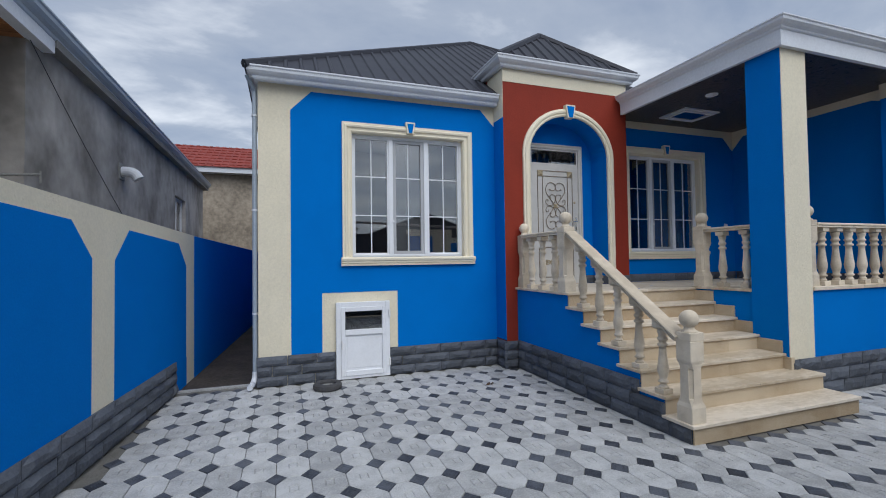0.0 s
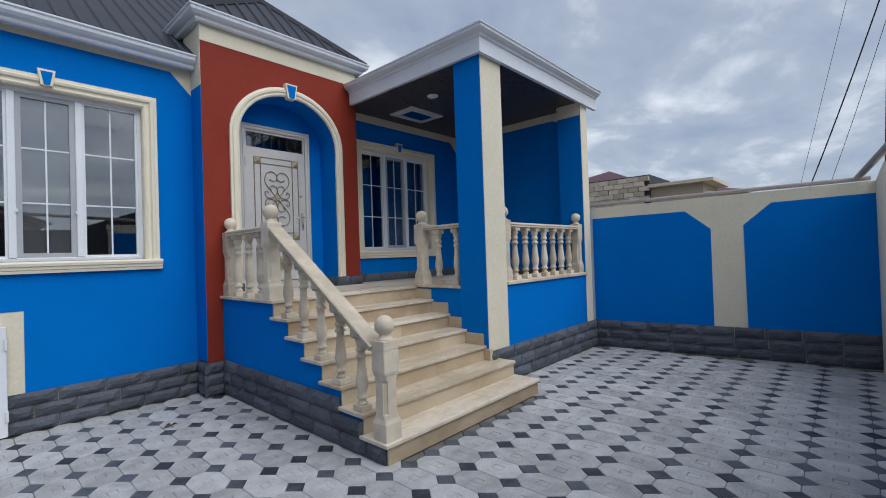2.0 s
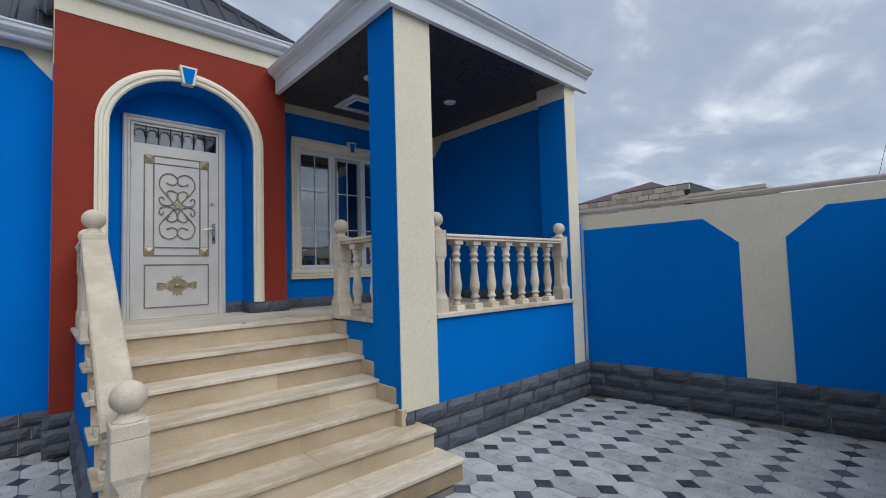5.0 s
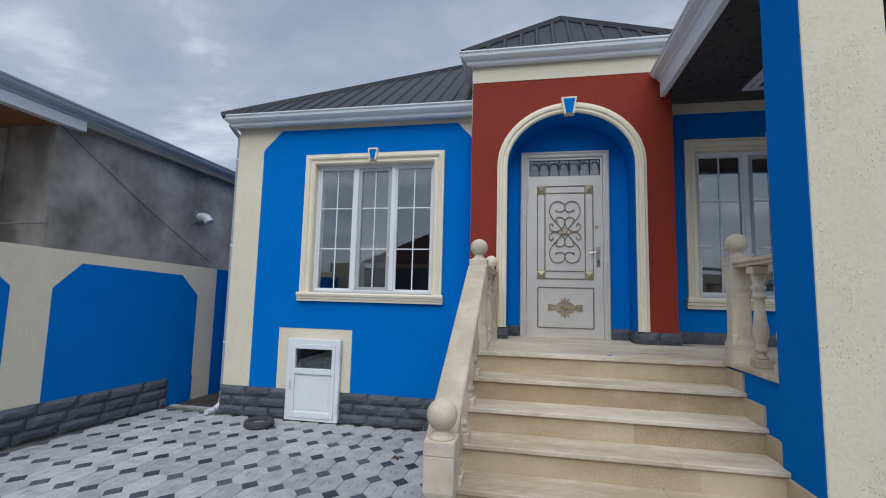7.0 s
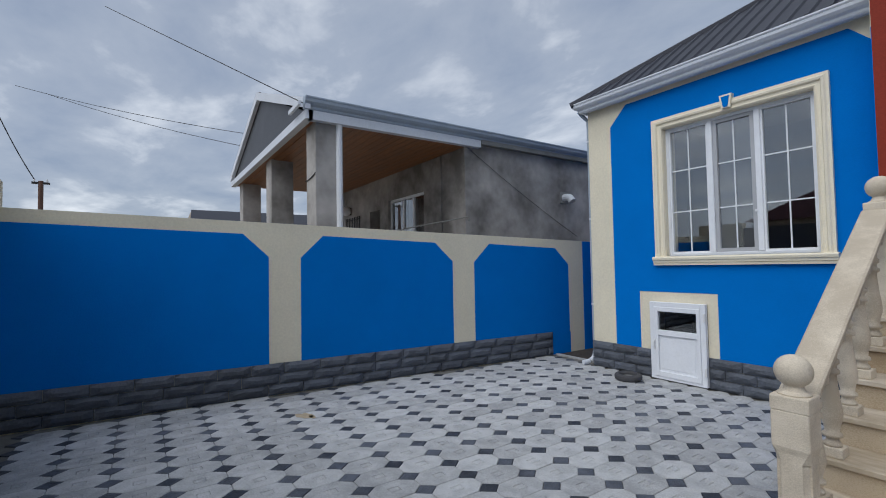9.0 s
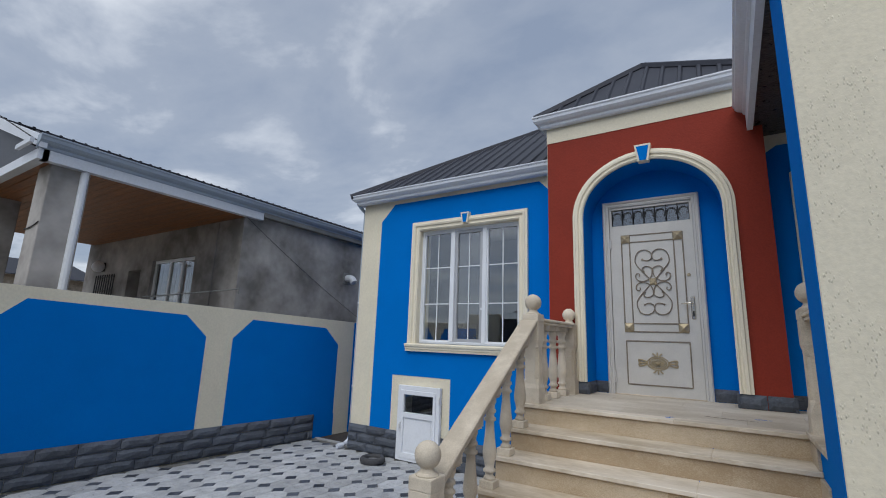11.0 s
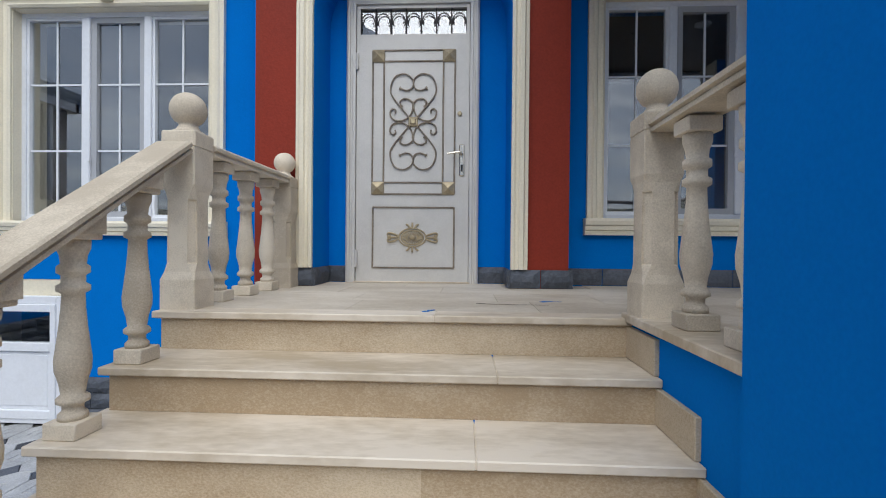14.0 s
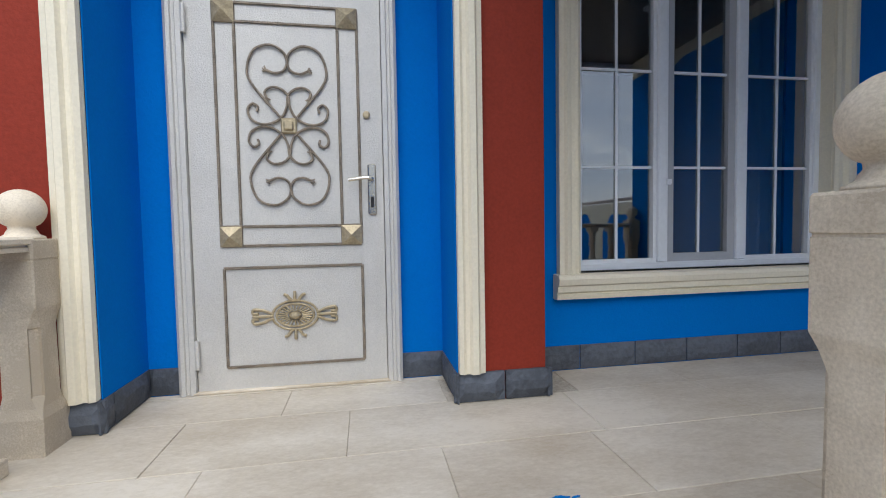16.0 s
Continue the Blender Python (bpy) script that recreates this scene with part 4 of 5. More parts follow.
for z in (0.2, 0.85):
    part("hinge", boxes((1.232, y0 - 0.022, z - 0.05, 1.256, y0, z + 0.05), bevel=0.004), PLASTIC, bd)

# ---- entrance door ----
DX, DZ = 3.445, LAND + 0.002
K = 1.022 / 492


def dx(X):
    return DX + (X - 100) * K


def dz(Y):
    return DZ + (1035 - Y) * K * 1.005


DY = 6.03
ed = thing("door_1", (3.956, DY, DZ), "silver-white steel entrance door with wrought scrollwork", "door", kind="structure")
fo = [(DX, DZ), (DX, DZ + 2.213), (DX + 1.022, DZ + 2.213), (DX + 1.022, DZ)]
part("door_frame", sweep([(x, DY + 0.03, z) for x, z in fo], [(0, 0), (0, 0.05), (0.014, 0.06), (0.028, 0.055), (0.032, 0.045), (0.045, 0.045), (0.05, 0.052), (0.07, 0.048), (0.075, 0)], (0, -1, 0)), DOORPAINT, ed)
a, b, zt_, zb_ = DX + 0.076, dx(556), DZ + 2.14, DZ + 0.008
tz0, tz1 = dz(118), dz(22)
tx0, tx1 = dx(149), dx(545)
leaf = part("door_leaf", boxes((a, DY, zb_, b, DY + 0.05, tz0), (a, DY, tz0, tx0, DY + 0.05, zt_), (tx1, DY, tz0, b, DY + 0.05, zt_), (tx0, DY, tz1, tx1, DY + 0.05, zt_)), DOORPAINT, ed)
part("transom_pane", boxes((tx0, DY + 0.03, tz0, tx1, DY + 0.036, tz1)), GLASS, leaf)
# added hall wall, its dark colour gives the unlit look behind the transom
tagged(part("wall_hall", boxes((3.2, 6.4, LAND, 4.8, 6.45, 3.7)), DARKROOM), "hallway wall behind the entrance door, coloured dark for indoor shade", "wall", kind="structure")
gr = bmesh.new()
n = 7
for i in range(n + 1):
    x = tx0 + (tx1 - tx0) * i / n
    tube([(x, DY + 0.012, tz0), (x, DY + 0.012, tz1)], 0.0055, 6, gr)
for i in range(n):
    x = tx0 + (tx1 - tx0) * (i + 0.5) / n
    rr = (tx1 - tx0) / n * 0.42
    zc = tz0 + (tz1 - tz0) * 0.52
    arc = [(x - rr * 0.75, DY + 0.01, zc - 0.02), (x - rr, DY + 0.01, zc)] + [(x - rr * math.cos(t), DY + 0.01, zc + rr * 1.2 * math.sin(t)) for t in [math.pi * q / 8 for q in range(1, 8)]] + [(x + rr, DY + 0.01, zc), (x + rr * 0.75, DY + 0.01, zc - 0.02)]
    tube(arc, 0.005, 6, gr)
part("transom_grille", gr, IRON, leaf, "black wrought grille over the transom")


def rope(parent, x0, z0, x1, z1, name="rope_bar"):
    """A twisted bar: a row of short slanted beads."""
    L = math.hypot(x1 - x0, z1 - z0)
    n = max(2, int(L / 0.011))
    pts, bm = [], bmesh.new()
    ux, uz = (x1 - x0) / L, (z1 - z0) / L
    rings = []
    for i in range(2 * n + 1):
        t = L * i / (2 * n)
        r = 0.0078 if i % 2 else 0.0058
        c = Vector((x0 + ux * t, DY - 0.003, z0 + uz * t))
        s = Vector((-uz, 0, ux))
        sk = 0.003 if i % 2 else -0.003
        rings.append([bm.verts.new(c + s * r * q0 + Vector((0, -1, 0)) * r * q1 + Vector((ux, 0, uz)) * sk * q0) for q0, q1 in ((-1, 0), (-0.6, 0.8), (0.6, 0.8), (1, 0))])
    for p0, p1 in zip(rings, rings[1:]):
        for k in range(3):
            bm.faces.new((p0[k], p0[k + 1], p1[k + 1], p1[k]))
    part(name, bm, ROPE, parent)


for X in (197, 239, 460, 503):
    rope(leaf, dx(X), dz(708), dx(X), dz(178))
for Y in (178, 218, 665, 708):
    rope(leaf, dx(197), dz(Y), dx(503), dz(Y))
for X in (200, 503):
    rope(leaf, dx(X), dz(980), dx(X), dz(757))
for Y in (757, 980):
    rope(leaf, dx(200), dz(Y), dx(503), dz(Y))
for X, Y in ((218, 199), (481, 199), (218, 687), (481, 687)):
    r_ = 0.047
    c = Vector((dx(X), DY, dz(Y)))
    bm = bmesh.new()
    vs = [bm.verts.new(c + Vector(o)) for o in ((-r_, 0.002, -r_), (r_, 0.002, -r_), (r_, 0.002, r_), (-r_, 0.002, r_), (-r_, -0.01, -r_), (r_, -0.01, -r_), (r_, -0.01, r_), (-r_, -0.01, r_), (0, -0.04, 0))]
    for q in ((0, 1, 5, 4), (1, 2, 6, 5), (2, 3, 7, 6), (3, 0, 4, 7), (4, 5, 8), (5, 6, 8), (6, 7, 8), (7, 4, 8)):
        bm.faces.new([vs[k] for k in q])
    part("corner_boss", bm, GOLD, leaf, "gold pyramid boss")
CX, CY = 349, 442
curls = ([(-19, -20), (-77, -92), (-84, -129), (-68, -165), (-35, -176), (-8, -162), (0, -140), (-8, -121), (-27, -115), (-44, -121)],
         [(-46, -61), (-49, -74), (-35, -84), (-15, -81), (0, -66), (3, -43), (14, -20), (35, -6), (59, -3), (80, -14), (86, -35), (76, -47), (65, -41), (67, -30)])
for c in curls:
    for sx in (1, -1):
        for sy in (1, -1):
            pts = smooth_path([(dx(CX + X * sx), DY - 0.010, dz(CY + Y * sy)) for X, Y in c], 6)
            bm = tube(pts, 0.0058, 6)
            # a small three-toothed leaf at the rolled end
            e, back = (pts[-1], pts[-4]) if c is curls[0] else (pts[0], pts[3])
            away = (e - back).normalized()
            side = Vector((-away.z, 0, away.x))
            for k in (-0.8, 0.0, 0.8):
                tube([e, e + (away + side * k).normalized() * 0.020], 0.0042, 5, bm)
            part("scroll", bm, ROPE, leaf)
for r_, d in ((0.036, 0.018), (0.022, 0.03)):
    part("centre_boss", boxes((dx(CX) - r_, DY - d, dz(CY) - r_, dx(CX) + r_, DY, dz(CY) + r_), bevel=0.006), GOLD, leaf, "gold square boss")
# cast rosette on the lower panel
RX, RZ = dx(349), dz(868)
bm = bmesh.new()
for k, (rx_, rz_) in enumerate(((0.105, 0.070), (0.085, 0.054))):
    tube([(RX + rx_ * math.cos(t), DY - 0.004, RZ + rz_ * math.sin(t)) for t in [2 * math.pi * q / 36 for q in range(37)]], 0.006, 6, bm)
for q in range(24):
    t = 2 * math.pi * q / 24
    tube([(RX + 0.034 * math.cos(t), DY - 0.008, RZ + 0.022 * math.sin(t)), (RX + 0.078 * math.cos(t), DY - 0.006, RZ + 0.049 * math.sin(t))], 0.004, 5, bm)
ball(bm, (RX, DY - 0.004, RZ), 0.03, 14, 8, 0.65)
for sx in (1, -1):
    for dzz in (-0.028, 0.0, 0.028):
        tube(smooth_path([(RX + sx * 0.10, DY - 0.005, RZ + dzz * 0.3), (RX + sx * 0.145, DY - 0.008, RZ + dzz), (RX + sx * 0.185, DY - 0.007, RZ + dzz * 1.2), (RX + sx * 0.19, DY - 0.006, RZ + dzz * 0.5), (RX + sx * 0.165, DY - 0.006, RZ + dzz * 0.45)], 4), 0.0075, 6, bm)
    for dxx in (-0.035, 0.0, 0.035):
        tube(smooth_path([(RX + dxx * 0.4, DY - 0.005, RZ + sx * 0.068), (RX + dxx, DY - 0.008, RZ + sx * 0.095), (RX + dxx * 1.4, DY - 0.006, RZ + sx * (0.115 if dxx == 0 else 0.10))], 4), 0.0075, 6, bm)
part("rosette", bm, GOLD, leaf, "cast bronze rosette")
hx = dx(530)
handle = part("handle_plate", boxes((hx - 0.02, DY - 0.012, dz(642), hx + 0.02, DY + 0.001, dz(525)), bevel=0.006), CHROME, leaf, "brushed steel lock plate")
part("lever", tube(smooth_path([(hx, DY - 0.01, dz(560)), (hx, DY - 0.045, dz(560)), (hx - 0.03, DY - 0.052, dz(558)), (hx - 0.075, DY - 0.05, dz(561)), (hx - 0.11, DY - 0.046, dz(563))], 5), 0.009, 8), CHROME, handle)
part("keyhole", boxes((hx - 0.008, DY - 0.0135, dz(625), hx + 0.008, DY - 0.0115, dz(600))), IRON, handle)
bm = lathe([(0.012, 0), (0.018, 0.004), (0.018, 0.012), (0.01, 0.016)], 12)
bmesh.ops.rotate(bm, verts=bm.verts, matrix=Matrix.Rotation(math.pi / 2, 3, "X"))
bmesh.ops.translate(bm, verts=bm.verts, vec=(dx(521), DY + 0.001, dz(413)))
part("upper_lock", bm, GOLD, leaf)
for Y0, Y1 in ((190, 250), (915, 978)):
    part("hinge", tube([(dx(139), DY - 0.018, dz(Y1)), (dx(139), DY - 0.018, dz(Y0))], 0.011, 8), DOORPAINT, ed)
part("threshold", boxes((DX + 0.05, DY - 0.02, LAND + 0.0005, DX + 0.97, DY + 0.05, LAND + 0.012), bevel=0.003), STONE, ed)

# ---- small things ----
dp = thing("downpipe", (HL - 0.03, F - 0.06, 0), "white downpipe at the house corner with an outlet elbow", "downpipe", kind="structure")
part("pipe", tube([(HL - 0.04, F + 0.06, 0.17), (HL - 0.04, F + 0.06, 3.72), (HL - 0.09, F - 0.02, 3.82), (HL - 0.12, F - 0.06, 3.885)], 0.030, 10), NGUT, dp)
part("elbow", tube(smooth_path([(HL - 0.04, F + 0.06, 0.19), (HL - 0.045, F + 0.04, 0.11), (HL - 0.07, F - 0.05, 0.055), (HL - 0.09, F - 0.16, 0.045)], 4), 0.034, 10), GUTTER, dp)
for z in (0.9, 2.2, 3.4):
    part("clip", lathe([(0.031, 0), (0.036, 0.0), (0.036, 0.025), (0.031, 0.025)], 12, at=(HL - 0.04, F + 0.06, z)), GUTTER, dp)

# flat worn tyre
bm = bmesh.new()
segs, prof = 28, [(0.085, 0.0), (0.150, 0.0), (0.168, 0.012), (0.172, 0.038), (0.168, 0.062), (0.150, 0.078), (0.115, 0.078), (0.100, 0.062), (0.098, 0.03), (0.085, 0.012)]
rg = [[bm.verts.new((0.40 + r_ * math.cos(t), 5.62 + r_ * math.sin(t), z + 0.002)) for r_, z in prof] for t in [2 * math.pi * q / segs for q in range(segs)]]
for i in range(segs):
    for k in range(len(prof)):
        bm.faces.new((rg[i][k], rg[(i + 1) % segs][k], rg[(i + 1) % segs][(k + 1) % len(prof)], rg[i][(k + 1) % len(prof)]))
tagged(part("tyre", bm, RUBBER), "small worn grey rubber tyre lying on the paving", "tyre")
bm = lathe([(0.098, 0.0), (0.098, 0.035), (0.06, 0.045), (0.03, 0.03), (0.0301, 0.0)], 18, at=(0.40, 5.62, 0.004))
tagged(part("wheel_rim", bm, POLE), "dull grey rim lying inside the worn tyre", "wheel rim")

# recessed lamps in the porch ceiling
lamp = thing("ceiling_lamp", (5.673, 4.635, 3.862), "round white flush ceiling lamp, switched off", "ceiling lamp", "porch ceiling lamps")
part("trim_ring", lathe([(0.082, -0.001), (0.082, -0.010), (0.074, -0.016), (0.066, -0.012), (0.066, -0.001)], 24, at=(5.673, 4.635, 3.862)), WHITE, lamp)
part("diffuser", lathe([(0.066, -0.002), (0.064, -0.012), (0.05, -0.017), (0.004, -0.019)], 24, at=(5.673, 4.635, 3.862)), LENS, lamp)
copy_thing(lamp, pose(6.924, 4.615, 3.862))
px, py = 6.12, 5.42
cp = thing("ceiling_fixture", (px, py, 3.862), "rectangular mirrored ceiling light with stepped white frame", "ceiling light")
for i, (hx_, hy_, z0_) in enumerate(((0.36, 0.26, 3.842), (0.30, 0.20, 3.832))):
    part("frame", sweep([(px - hx_, py - hy_, z0_), (px + hx_, py - hy_, z0_), (px + hx_, py + hy_, z0_), (px - hx_, py + hy_, z0_)], [(0, 0), (0, 0.021), (-0.045, 0.021), (-0.045, -0.004)], (0, 0, 1), closed=True), GUTTER, cp)
part("mirror", boxes((px - 0.26, py - 0.16, 3.840, px + 0.26, py + 0.16, 3.861)), MIRROR, cp)
part("back_plate", boxes((px - 0.34, py - 0.24, 3.856, px + 0.34, py + 0.24, 3.8615)), POLE, cp)
# wall socket and leaning white pipes in the porch corner
so = thing("wall_socket", (7.585, F, 2.06), "white wall socket on the blue porch wall", "socket")
part("plate", boxes((7.545, F - 0.014, 2.065, 7.63, F - 0.0005, 2.15), bevel=0.005), PLASTIC, so)
part("insert", boxes((7.565, F - 0.018, 2.085, 7.61, F - 0.0135, 2.13), bevel=0.004), PLASTIC, so)
for ya, yb, zt2 in ((5.56, 5.63, 1.77), (5.53, 5.585, 1.69), (5.49, 5.53, 1.70), (5.46, 5.49, 1.72)):
    pv = thing("plastic_pipe", (7.66, ya, LAND), "white plastic pipe leaning in the porch corner", "pipe", "leaning pipes")
    part("tube", tube([(7.69, ya, LAND + 0.002), (7.79, yb, zt2)], 0.011, 8), PLASTIC, pv)
    part("cap", tube([(7.783, yb, zt2 - 0.03), (7.79, yb, zt2 + 0.015)], 0.015, 8), PLASTIC, pv)
# drain cover and bag
dr_ = thing("drain_cover", (1.56, 1.92, 0), "small round grey drain cover set in the paving", "drain cover")
part("ring", lathe([(0.045, 0.0), (0.07, 0.0), (0.07, 0.008), (0.06, 0.012), (0.045, 0.010)], 20, at=(1.56, 1.92, 0.0)), POLE, dr_)
part("lid", lathe([(0.005, 0.002), (0.044, 0.002), (0.042, 0.008), (0.005, 0.006)], 16, at=(1.56, 1.92, 0.0)), IRON, dr_)
bm = bmesh.new()
ball(bm, (6.12, -0.16, 0.055), 0.095, 16, 10, 0.6)
rb_ = random.Random(3)
for v in bm.verts:
    v.co += Vector((rb_.uniform(-0.022, 0.022), rb_.uniform(-0.022, 0.022), rb_.uniform(-0.012, 0.012)))
tagged(part("plastic_bag", bm, BAG), "crumpled black plastic bag at the wall foot", "bag")


# paint splashes, chips and leaves on the floors
def splash(name, label, cat, spots, z, mat, seed):
    """A thin irregular dried patch made of a few lobes."""
    rs = random.Random(seed)
    bm = bmesh.new()
    for cx, cy, rx, ry, ang in spots:
        n = 14
        ring = []
        for i in range(n):
            t = 2 * math.pi * i / n
            k = rs.uniform(0.65, 1.15)
            u, v = rx * k * math.cos(t), ry * k * math.sin(t)
            ring.append((cx + u * math.cos(ang) - v * math.sin(ang), cy + u * math.sin(ang) + v * math.cos(ang), z))
        slab(ring, (0, 0, 0.0012), bm)
    return tagged(part(name, bm, mat), label, cat)


CRACK = material("shadowed_chip", (0.20, 0.175, 0.14), 0.95, vary=0.3, scale=20)
splash("paint_splash", "dried blue paint splash on the limestone floor", "paint stain", [(4.775, 4.935, 0.022, 0.014, 0.4), (4.81, 4.952, 0.035, 0.009, -0.1), (4.855, 4.948, 0.016, 0.005, 0.2)], LAND + 0.001, BLUE, 1)
splash("paint_splash", "small dried blue paint drops on the landing", "paint stain", [(4.195, 4.535, 0.018, 0.012, 0.2), (4.215, 4.57, 0.024, 0.010, 0.5)], LAND + 0.001, BLUE, 2)
splash("floor_crack", "dark chipped crack in the limestone slab", "crack", [(4.45, 4.832, 0.025, 0.012, 0.0), (4.54, 4.815, 0.08, 0.006, -0.06), (4.68, 4.806, 0.10, 0.004, 0.0)], LAND + 0.0008, CRACK, 3)
SAND = material("spilt_sand", (0.42, 0.34, 0.23), 0.95, vary=0.2, scale=20)
splash("sand_patch", "thin tan sand patch on the paving", "sand", [(-0.76, 1.72, 0.12, 0.07, 0.3), (-0.68, 1.78, 0.06, 0.04, 0.1)], 0.003, SAND, 5)
LEAF = material("dry_brown_leaf", (0.09, 0.05, 0.03), 0.8, vary=0.3, scale=30)
lf = bmesh.new()
for k in range(4):
    t = k * 1.5
    slab([(2.30, 5.02, 0.012), (2.30 + 0.03 * math.cos(t), 5.02 + 0.03 * math.sin(t), 0.03), (2.30 + 0.07 * math.cos(t + 0.3), 5.02 + 0.07 * math.sin(t + 0.3), 0.008), (2.30 + 0.03 * math.cos(t + 0.7), 5.02 + 0.03 * math.sin(t + 0.7), 0.006)], (0, 0, 0.001), lf)
tagged(part("dry_leaf", lf, LEAF), "curled dry brown leaf on the paving", "leaf")

# ---- neighbouring house behind the left wall ----
nh = thing("neighbour_house", (-5.2, 8.5, 0), "unfinished grey cement house with a wood-lined porch", "house")
NX, NB = -2.32, 5.05
NZ = 3.62
bm = wall_grid(NB, 14.5, 0, NZ + 0.12, [(11.0, 2.0, 12.1, 3.05)], lambda u, d, z: (NX - d, u, z), 0.25)
part("wall", bm, RENDERED, nh, "blotchy grey cement render")
bm = wall_grid(-8.3, NX - 0.25, 0, NZ + 0.12, [(-5.3, 1.3, -3.72, 3.06), (-6.3, 0.9, -5.75, 2.9)], lambda u, d, z: (u, NB + d, z), 0.25)
part("wall", bm, RENDERED, nh)
part("wall", boxes((-8.55, NB, 0, -8.3, 14.5, NZ + 0.12), (-8.3, 14.25, 0, NX - 0.25, 14.5, NZ + 0.12)), RENDERED, nh)
part("pier_strip", boxes((-3.35, NB - 0.03, 0, -3.05, NB + 0.02, NZ)), RENDERED, nh)
for x in (NX, -4.95, -7.85):
    part("column", boxes((x - 0.42, 2.37, 0, x, 2.79, NZ + 0.05), bevel=0.01), RENDERED, nh, "rough cement porch column")
part("porch_floor", boxes((-8.4, 2.3, 0, NX, NB, 0.6)), RENDERED, nh)
# board-lined porch ceiling
lin = part("porch_ceiling", boxes((-8.4, 2.3, NZ + 0.03, NX + 0.06, NB, NZ + 0.06)), WOODCEIL, nh, "varnished brown board lining")
for i in range(19):
    y = 2.42 + i * 0.14
    part("board", boxes((-8.3, y + 0.004, NZ + 0.015, NX - 0.01, y + 0.136, NZ + 0.031)), WOODCEIL, lin)
part("fascia", boxes((NX - 0.01, 2.25, NZ + 0.02, NX + 0.10, 5.35, NZ + 0.15), (-8.5, 2.20, NZ + 0.02, NX + 0.10, 2.31, NZ + 0.15)), GUTTER, nh, "white fascia board")
part("eaves_board", boxes((NX - 0.01, 5.35, NZ + 0.08, NX + 0.12, 14.7, NZ + 0.16)), POLE, nh)
part("gutter", sweep([(NX + 0.05, 14.7, NZ + 0.11), (NX + 0.05, 2.18, NZ + 0.15)], [(-o, u * 1.5) for o, u in GUT[::-1]], (0, 0, 1)), NGUT, nh, "blue-grey moulded eaves gutter")
apx = (-5.35, 2.25, 5.02)
part("gable", slab([(NX + 0.0, 2.27, NZ + 0.15), (-8.4, 2.27, NZ + 0.15), (apx[0], 2.27, apx[2] - 0.07)], (0, 0.05, 0)), GABLE, nh, "dark grey sheet gable")
part("bargeboard", slab([(NX + 0.15, 2.19, NZ + 0.30), (apx[0], 2.19, apx[2] + 0.03), (apx[0], 2.19, apx[2] - 0.13), (NX + 0.15, 2.19, NZ + 0.15)], (0, 0.07, 0)), GUTTER, nh)
part("bargeboard", slab([(-8.55, 2.19, NZ + 0.30), (apx[0], 2.19, apx[2] + 0.03), (apx[0], 2.19, apx[2] - 0.13), (-8.55, 2.19, NZ + 0.15)], (0, 0.07, 0)), GUTTER, nh)
roof_plane([(NX + 0.06, 2.25, NZ + 0.21), (NX + 0.06, 14.7, NZ + 0.19), (apx[0], 14.7, 5.0), (apx[0], 2.2, 5.0)], (-1, 0, 0.5), 0, 0, name="roof", parent=nh)
roof_plane([(-8.55, 2.2, NZ + 0.3), (-8.55, 14.7, NZ + 0.3), (apx[0], 14.7, 5.05), (apx[0], 2.2, 5.05)], (1, 0, 0.5), 0, 0, name="roof", parent=nh)
part("downpipe", tube([(NX + 0.02, 2.72, 0.5), (NX + 0.02, 2.72, NZ + 0.1)], 0.045, 10), WHITE, nh, "white plastic downpipe")
# windows
pw = part("window", boxes((-5.3, NB + 0.06, 1.3, -5.24, NB + 0.12, 3.06), (-3.78, NB + 0.06, 1.3, -3.72, NB + 0.12, 3.06), (-5.24, NB + 0.06, 3.0, -3.78, NB + 0.12, 3.06), (-5.24, NB + 0.06, 1.3, -3.78, NB + 0.12, 1.36), (-4.72, NB + 0.06, 1.36, -4.66, NB + 0.12, 3.0), (-4.28, NB + 0.06, 1.36, -4.22, NB + 0.12, 3.0)), WHITE, nh, "white three-light window")
part("pane", boxes((-5.24, NB + 0.085, 1.36, -3.78, NB + 0.095, 3.0)), GLASS, pw)
part("curtain", boxes((-4.66, NB + 0.2, 1.3, -4.3, NB + 0.22, 3.0)), CURTAIN, pw)
sw = part("window", boxes((NX - 0.14, 11.0, 2.0, NX - 0.08, 11.06, 3.05), (NX - 0.14, 12.04, 2.0, NX - 0.08, 12.1, 3.05), (NX - 0.14, 11.06, 2.99, NX - 0.08, 12.04, 3.05), (NX - 0.14, 11.06, 2.0, NX - 0.08, 12.04, 2.06), (NX - 0.14, 11.5, 2.06, NX - 0.08, 11.56, 2.99)), WHITE, nh)
part("pane", boxes((NX - 0.115, 11.06, 2.06, NX - 0.105, 12.04, 2.99)), GLASS, sw)
# added room backing, indoor shade is in its colour
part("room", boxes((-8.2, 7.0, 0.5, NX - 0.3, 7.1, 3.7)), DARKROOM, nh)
# vent elbow, bracket, lamp, grille
part("vent_pipe", tube(smooth_path([(NX - 0.05, 7.62, 2.90), (NX + 0.10, 7.62, 2.90), (NX + 0.17, 7.62, 2.87), (NX + 0.22, 7.62, 2.80)], 5), 0.075, 14), GUTTER, nh, "grey vent elbow")
part("vent_collar", boxes((NX - 0.005, 7.50, 2.78, NX + 0.012, 7.74, 3.02), bevel=0.004), POLE, nh)
ln_ = part("wall_lamp", ball(bmesh.new(), (-7.55, NB - 0.12, 3.05), 0.13, 12, 8), LENS, nh)
part("bracket", boxes((-7.6, NB - 0.04, 2.95, -7.5, NB + 0.01, 3.15)), IRON, ln_)
gm = bmesh.new()
